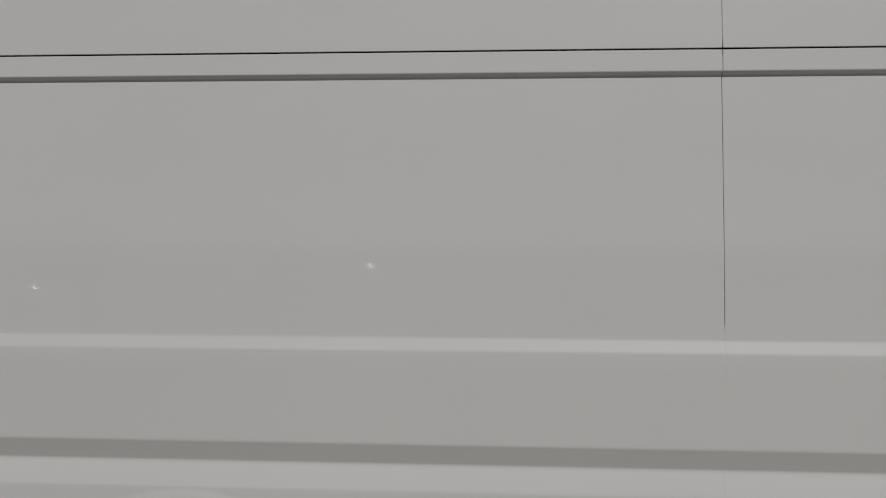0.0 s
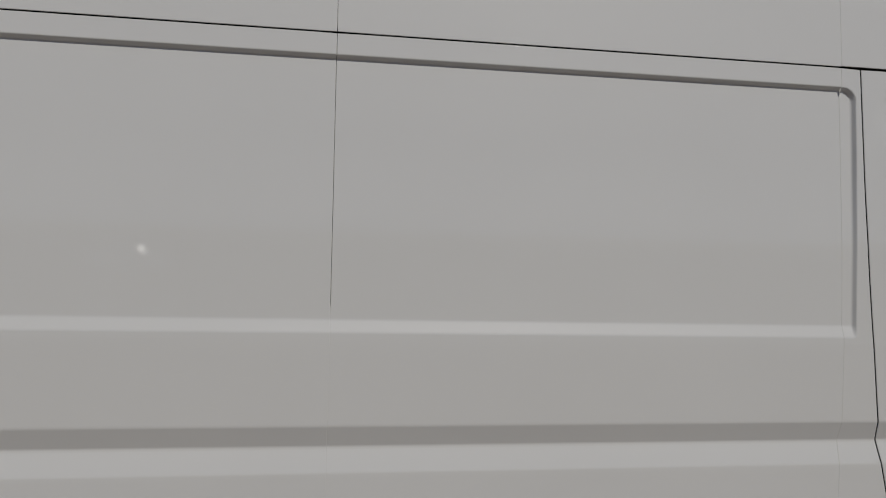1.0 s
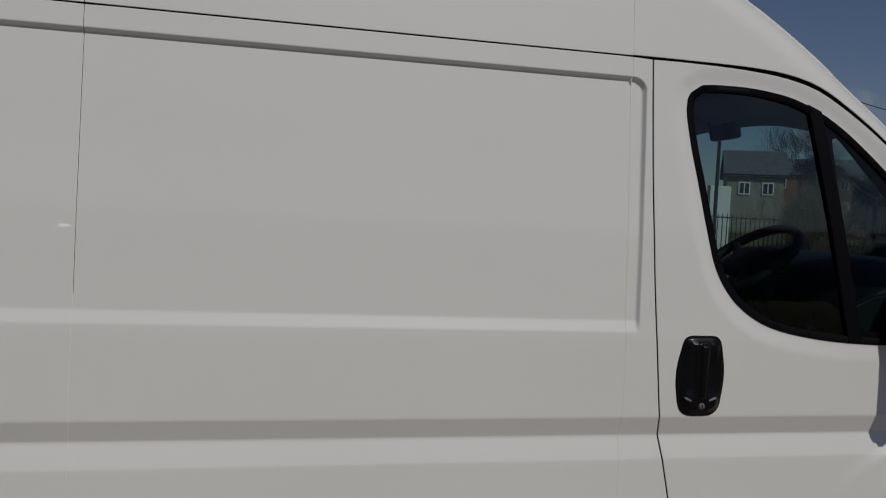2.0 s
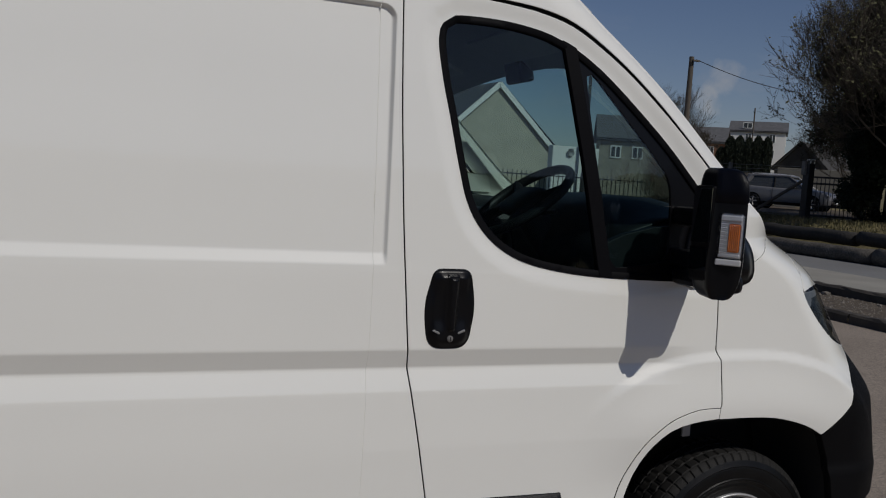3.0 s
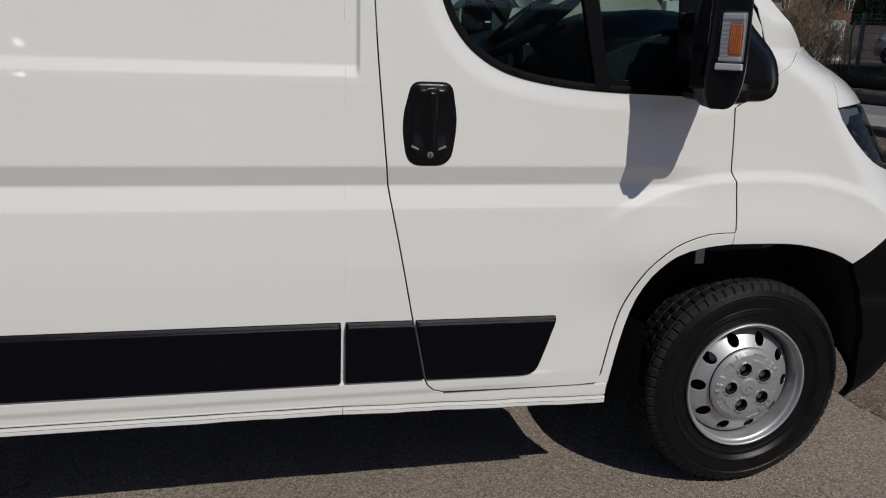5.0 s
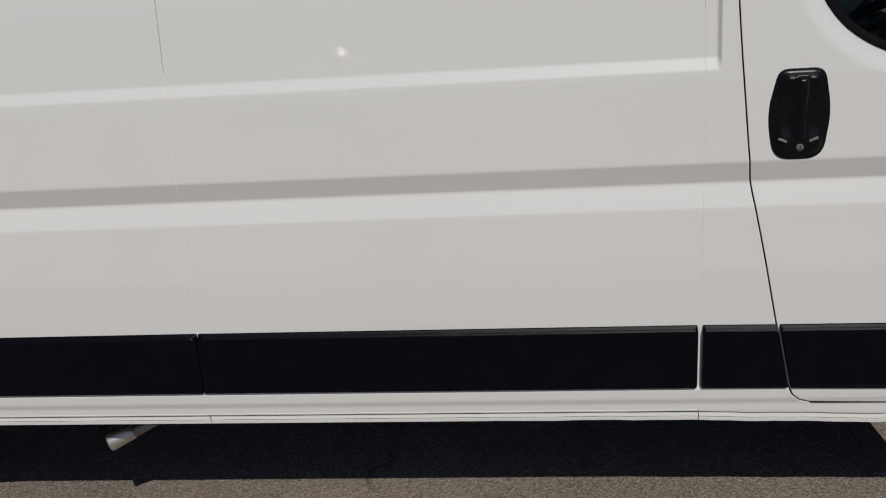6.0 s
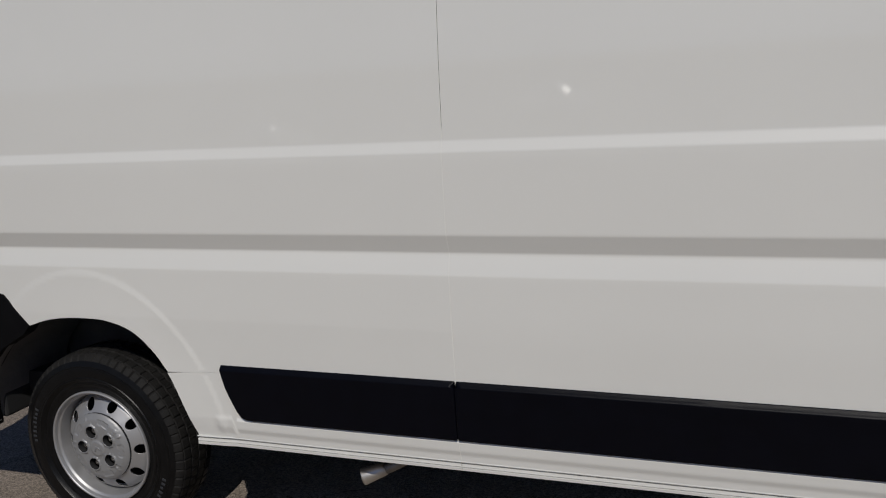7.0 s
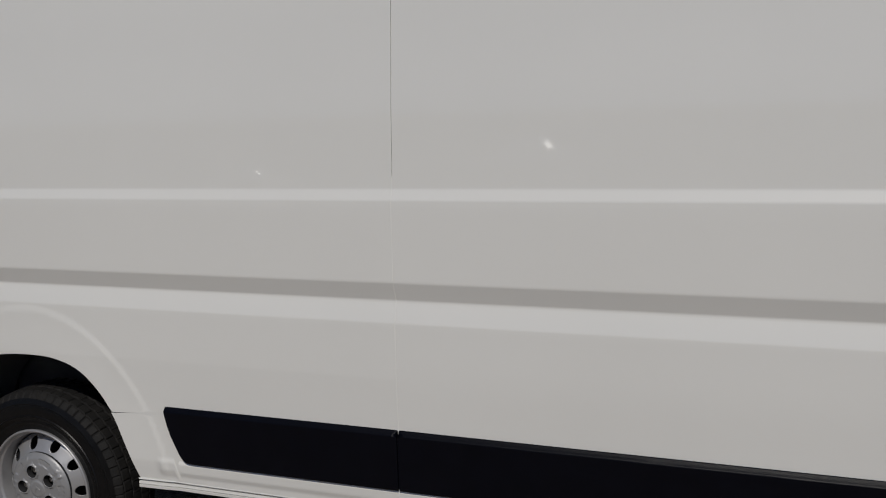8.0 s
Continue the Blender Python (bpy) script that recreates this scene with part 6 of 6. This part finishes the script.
parked_car(pose(27.4, 29.46, ground_z(27.4) - 0.02, 0, 0, -60), "silver-grey crossover car parked behind the fence")


# ---- vans parked across the yard, with added domes that glint in the white paint ----
POLISHED = material("glint_dome_metal", (0.90, 0.90, 0.89), 0.24, metal=1.0)


def parked_van(m, tall, label):
    """A panel van; local x forward, y to its left, z up from the ground."""
    ob = tagged(new("parked_van"), label, "van", "vans across the yard")
    ob.matrix_basis = m
    side = [(-2.62, 0.42), (2.50, 0.42), (2.62, 0.62), (2.52, 1.00), (1.85, 1.22), (1.15, tall - 0.32), (0.85, tall - 0.08), (0.5, tall), (-2.5, tall), (-2.62, tall - 0.15)]
    bm = bmesh.new()
    near, far = [bm.verts.new((x, -0.98, z)) for x, z in side], [bm.verts.new((x, 0.98, z)) for x, z in side]
    bm.faces.new(near)
    bm.faces.new(far[::-1])
    for i in range(len(side)):
        k = (i + 1) % len(side)
        bm.faces.new((near[i], far[i], far[k], near[k]))
    bmesh.ops.bevel(bm, geom=[e for e in bm.edges], offset=0.06, segments=3, affect="EDGES", clamp_overlap=True)
    part("body", bm, PAINT, ob, "white van body", True).data.set_sharp_from_angle(angle=radians(40))
    part("windscreen", box((-0.48, -0.84, 0.0), (0.48, 0.84, 0.03), 0.012, Matrix.Translation((1.52, 0, (1.22 + tall - 0.32) / 2)) @ Matrix.Rotation(math.atan2(tall - 1.54, 0.70), 4, "Y")), PANE, ob, "dark windscreen")
    for sgn in (-1, 1):
        part("side_window", box((0.55, sgn * 0.985 - 0.01, 1.22), (1.25, sgn * 0.985 + 0.01, 1.75), 0.006), PANE, ob, "dark cab window")
        part("side_moulding", box((-1.7, sgn * 0.99 - 0.012, 0.50), (1.2, sgn * 0.99 + 0.012, 0.66), 0.006), BUMPER, ob)
        for wx in (-1.75, 1.80):
            wm = pose(wx, sgn * 1.0, 0.34, 0, 0, 0 if sgn < 0 else 180)
            tyre = part("wheel", lathe([(0.20, 0.02), (0.22, 0.0), (0.31, 0.0), (0.34, 0.03), (0.34, 0.18), (0.3, 0.2)], 28, wm), TYRE, ob, "", True)
            part("rim", lathe([(0.001, 0.01), (0.10, 0.01), (0.12, 0.03), (0.18, 0.04), (0.21, 0.012)], 28, wm), STEEL, tyre, "", True)
    part("bumper", box((2.35, -0.96, 0.34), (2.70, 0.96, 0.66), 0.05), BUMPER, ob, "black front bumper")
    for sgn in (-1, 1):
        part("headlamp", box((2.30, sgn * 0.72 - 0.14, 0.78), (2.58, sgn * 0.72 + 0.14, 1.02), 0.04), LENS, ob)
    # added reflector: a convex dome that sends the sun to the white paint
    bm = bmesh.new()
    bmesh.ops.create_uvsphere(bm, u_segments=48, v_segments=24, radius=1.0, matrix=Matrix.Translation((0.0, 0, tall - 0.93)) @ Matrix.Diagonal((1.25, 0.95, 1.25, 1)))
    part("glint_dome", bm, POLISHED, ob, "polished dome added on the roof to throw a sun glint", True)
    return ob


parked_van(pose(-6.75, -19.2, ground_z(-6.75) - 0.0, 0, 0, 75), 2.66, "tall white panel van parked across the yard")
parked_van(pose(-18.8, -25.0, ground_z(-18.8), 0, 0, 80), 2.25, "white panel van with a low roof parked across the yard")


# ---- trees ----
def segments_mesh(segs, sides=4):
    """Tapered prisms for (start, end, radius, radius) rows."""
    verts, faces = [], []
    for p, q, r0, r1 in segs:
        way = (q - p).normalized()
        a = way.orthogonal().normalized()
        b = way.cross(a)
        base = len(verts)
        for c, r in ((p, r0), (q, r1)):
            for i in range(sides):
                t = 2 * math.pi * i / sides
                verts.append(c + (a * math.cos(t) + b * math.sin(t)) * r)
        for i in range(sides):
            j = (i + 1) % sides
            faces.append((base + i, base + j, base + sides + j, base + sides + i))
    return verts, faces


def grow(rng, p, way, length, r, depth, out, spread=0.55, up=0.12, kids=(3, 4)):
    steps = 3
    for k in range(steps):
        bend = Vector((rng.uniform(-1, 1), rng.uniform(-1, 1), rng.uniform(-0.6, 1))) * 0.16
        way = (way + bend + Vector((0, 0, up * 0.3))).normalized()
        q = p + way * (length / steps)
        out.append((p, q, r, r * 0.86, depth))
        p, r = q, r * 0.86
        if depth > 0 and k > 0:
            for _ in range(rng.choice(kids) - 1):
                side = Vector((rng.uniform(-1, 1), rng.uniform(-1, 1), rng.uniform(-0.3, 0.9))).normalized()
                grow(rng, p, (way * (1 - spread) + side * spread).normalized(), length * rng.uniform(0.55, 0.78), max(r * 0.62, 0.0055), depth - 1, out, spread, up, kids)


def bare_tree(name, base, height, seed, label, depth=4, stems=1, lean=(0, 0), spread=0.55, leaves=0, leaf_mat=None, r0=0.11, leaf=0.07, twig=None):
    rng = random.Random(seed)
    segs = []
    for k in range(stems):
        way = Vector((lean[0] + (rng.uniform(-0.5, 0.5) if stems > 1 else 0), lean[1] + (rng.uniform(-0.5, 0.5) if stems > 1 else 0), 1)).normalized()
        grow(rng, Vector((rng.uniform(-0.3, 0.3) * (stems > 1), rng.uniform(-0.3, 0.3) * (stems > 1), 0)), way, height * 0.42, r0, depth, segs, spread)
    tree = tagged(new(name), label, "tree")
    tree.location = base
    thick = [s[:4] for s in segs if s[4] >= depth - 1]
    thin = [s[:4] for s in segs if s[4] < depth - 1]
    raw("trunk", *segments_mesh(thick, 7), BARK, tree, "", True)
    raw("crown", *segments_mesh(thin, 3), twig or TWIG, tree)
    if leaves:
        ends = [s[1] for s in segs if s[4] <= 1]
        verts, faces = [], []
        for k in range(leaves):
            c = rng.choice(ends) + Vector((rng.gauss(0, 0.05), rng.gauss(0, 0.05), rng.gauss(0, 0.05)))
            u = Vector((rng.uniform(-1, 1), rng.uniform(-1, 1), rng.uniform(-1, 1))).normalized()
            v = u.orthogonal()
            s = leaf * rng.uniform(0.6, 1.3)
            b = len(verts)
            verts += [c - u * s, c + v * s * 0.5, c + u * s, c - v * s * 0.5]
            faces.append((b, b + 1, b + 2, b + 3))
        raw("foliage", verts, faces, leaf_mat or LEAF, tree)
    return tree


def leaf_mass(name, base, size, count, seed, mat, label, leaf=0.09, cat="bush", top_bias=0.0):
    """A bush of small leaves packed through lumpy clumps on a stem."""
    rng = random.Random(seed)
    clumps = []
    for k in range(46):
        while True:
            p = Vector((rng.uniform(-1, 1), rng.uniform(-1, 1), rng.uniform(-1, 1)))
            if p.length < 1:
                break
        clumps.append((Vector((p.x * size[0], p.y * size[1], (p.z + 1) * size[2] / 2)), rng.uniform(0.22, 0.5) * min(size)))
    verts, faces = [], []
    for k in range(count):
        c, r = rng.choice(clumps)
        d = Vector((rng.gauss(0, 1), rng.gauss(0, 1), rng.gauss(0, 1))).normalized() * r * rng.uniform(0.55, 1.05)
        p = c + d
        p.z = max(p.z, 0.02)
        u = (d.normalized() + Vector((rng.uniform(-1, 1), rng.uniform(-1, 1), rng.uniform(-1, 1)))).normalized()
        v = u.orthogonal()
        s = leaf * rng.uniform(0.6, 1.4)
        b = len(verts)
        verts += [p - u * s, p + v * s * 0.55, p + u * s, p - v * s * 0.55]
        faces.append((b, b + 1, b + 2, b + 3))
    bush = tagged(new(name), label, cat)
    bush.location = base
    part("trunk", tube([(0, 0, -0.1), (0.05, 0.02, size[2] * 0.4), (0, 0.05, size[2] * 0.8)], 0.09, 7, taper=0.03), BARK, bush)
    for c, r in clumps:
        b = len(verts)
        ico = bmesh.new()
        bmesh.ops.create_icosphere(ico, subdivisions=1, radius=r * 0.62)
        ico.verts.index_update()
        verts += [c + v.co * rng.uniform(0.8, 1.1) for v in ico.verts]
        faces += [tuple(b + v.index for v in f.verts) for f in ico.faces]
        ico.free()
    raw("crown", verts, faces, mat, bush)
    return bush


def cypress(base, height, radius, seed):
    """A dense upright column of fine sprays round a dark heart."""
    rng = random.Random(seed)
    lumps = [(rng.uniform(0, 6.28), rng.uniform(0.05, 0.95), rng.uniform(0.04, 0.14)) for _ in range(26)]

    def reach(a, u):
        r = radius * (1 - 0.93 * max(0, (u - 0.80) / 0.20) ** 3.0) * (0.72 + 0.28 * min(1, u * 6))
        for b, v, k in lumps:
            d = (a - b + math.pi) % (2 * math.pi) - math.pi
            r += radius * k * math.exp(-(d / 0.5) ** 2 - ((u - v) / 0.07) ** 2) * (u < 0.97)
        return max(r, 0.02)

    rows = [[(0.82 * reach(a, u) * math.cos(a), 0.82 * reach(a, u) * math.sin(a), u * height) for a in np.linspace(0, 2 * math.pi, 15)] for u in np.linspace(0, 0.98, 26)]
    verts, faces = [], []
    for k in range(5200):
        a, u = rng.uniform(0, 6.283), rng.random() ** 0.9
        r = reach(a, u) * rng.uniform(0.8, 1.04)
        p = Vector((r * math.cos(a), r * math.sin(a), u * height))
        w = Vector((math.cos(a) * 0.5 + rng.uniform(-0.4, 0.4), math.sin(a) * 0.5 + rng.uniform(-0.4, 0.4), 1.0)).normalized()
        v = w.orthogonal()
        v.rotate(Quaternion(w, rng.uniform(0, 6.28)))
        s = rng.uniform(0.05, 0.15)
        b = len(verts)
        verts += [p - w * s, p + v * s * 0.4, p + w * s, p - v * s * 0.4]
        faces.append((b, b + 1, b + 2, b + 3))
    tree = tagged(new("cypress"), "tall dark clipped cypress in a row", "tree", "cypress row")
    tree.location = base
    sheet("heart", rows, CYPRESS, tree, "", False)
    raw("foliage", verts, faces, CYPRESS, tree)
    return tree


# the large half-bare tree and evergreen mass beside the road
bare_tree("roadside_tree", (20.3, 16.3, 0.75), 7.4, 11, "large many-stemmed tree with bare twigs and sparse olive leaves", depth=5, stems=13, spread=0.46, leaves=40000, leaf_mat=OLIVE, r0=0.085, leaf=0.05)
bare_tree("roadside_tree", (22.0, 15.9, 0.75), 8.2, 23, "dense twiggy tree beside the road", depth=5, stems=12, spread=0.46, leaves=40000, leaf_mat=OLIVE, r0=0.085, leaf=0.046)
bare_tree("roadside_tree", (22.3, 19.5, 0.85), 5.6, 61, "low twiggy tree beside the gate", depth=5, stems=8, spread=0.5, leaves=50000, leaf_mat=LEAF, r0=0.06, leaf=0.055)
leaf_mass("evergreen_bush", (20.1, 17.45, 0.75), (1.45, 1.45, 5.6), 100000, 3, LEAF, "dark dense evergreen bush under the tree", 0.05)
leaf_mass("evergreen_bush", (23.2, 17.0, 0.75), (2.2, 2.2, 7.0), 110000, 4, LEAF, "dark dense evergreen bush by the gate", 0.055)
for k in range(6):
    sx, sy = 35.7 + 0.44 * k, 44.85 - 0.37 * k
    h = (3.7, 4.45, 4.5, 4.4, 4.55, 4.5)[k]
    cypress((sx, sy, 0.9), h, 0.30, 50 + k)
bare_tree("bare_tree", (44.0, 62.0, 1.5), 8.2, 31, "bare grey tree behind the telegraph pole", depth=5, spread=0.42, r0=0.16)
bare_tree("bare_tree", (44.6, 61.2, 1.5), 6.4, 33, "round bare tree with dense twigs", depth=6, stems=1, spread=0.62, r0=0.20)
bare_tree("bare_tree", (42.2, 63.2, 1.5), 9.0, 35, "thin bare sapling against the sky", depth=4, spread=0.45, r0=0.09)
bare_tree("bare_tree", (14.45, 20.4, 0.1), 2.7, 37, "straggly brown shrub at the fence", depth=4, stems=6, spread=0.52, leaves=300, leaf_mat=BRUSH, r0=0.030, leaf=0.03, twig=BRUSH)
bare_tree("bare_tree", (15.2, 20.8, 0.1), 2.0, 43, "low straggly brown shrub at the fence", depth=4, stems=4, spread=0.55, leaves=200, leaf_mat=BRUSH, r0=0.022, leaf=0.03, twig=BRUSH)
bare_tree("roadside_tree", (26.6, 23.9, 1.0), 4.6, 71, "small dark twiggy tree behind the gate", depth=5, stems=5, spread=0.5, leaves=16000, leaf_mat=LEAF, r0=0.05, leaf=0.045)
# tufts on the bank
rng = random.Random(9)
verts, faces = [], []
for k in range(9000):
    x, y = rng.uniform(16.5, 19.5), rng.uniform(9, 25)
    h, a = rng.uniform(0.04, 0.16), rng.uniform(0, 6.28)
    z = ground_z(x, y)
    b = len(verts)
    verts += [(x - 0.02 * math.cos(a), y - 0.02 * math.sin(a), z), (x + 0.02 * math.cos(a), y + 0.02 * math.sin(a), z), (x + rng.uniform(-0.06, 0.06), y + rng.uniform(-0.06, 0.06), z + h)]
    faces.append((b, b + 1, b + 2))
tagged(raw("grass_tufts", verts, faces, GRASS, None, "rough yellow-green grass on the bank"), category="grass", kind="stuff")
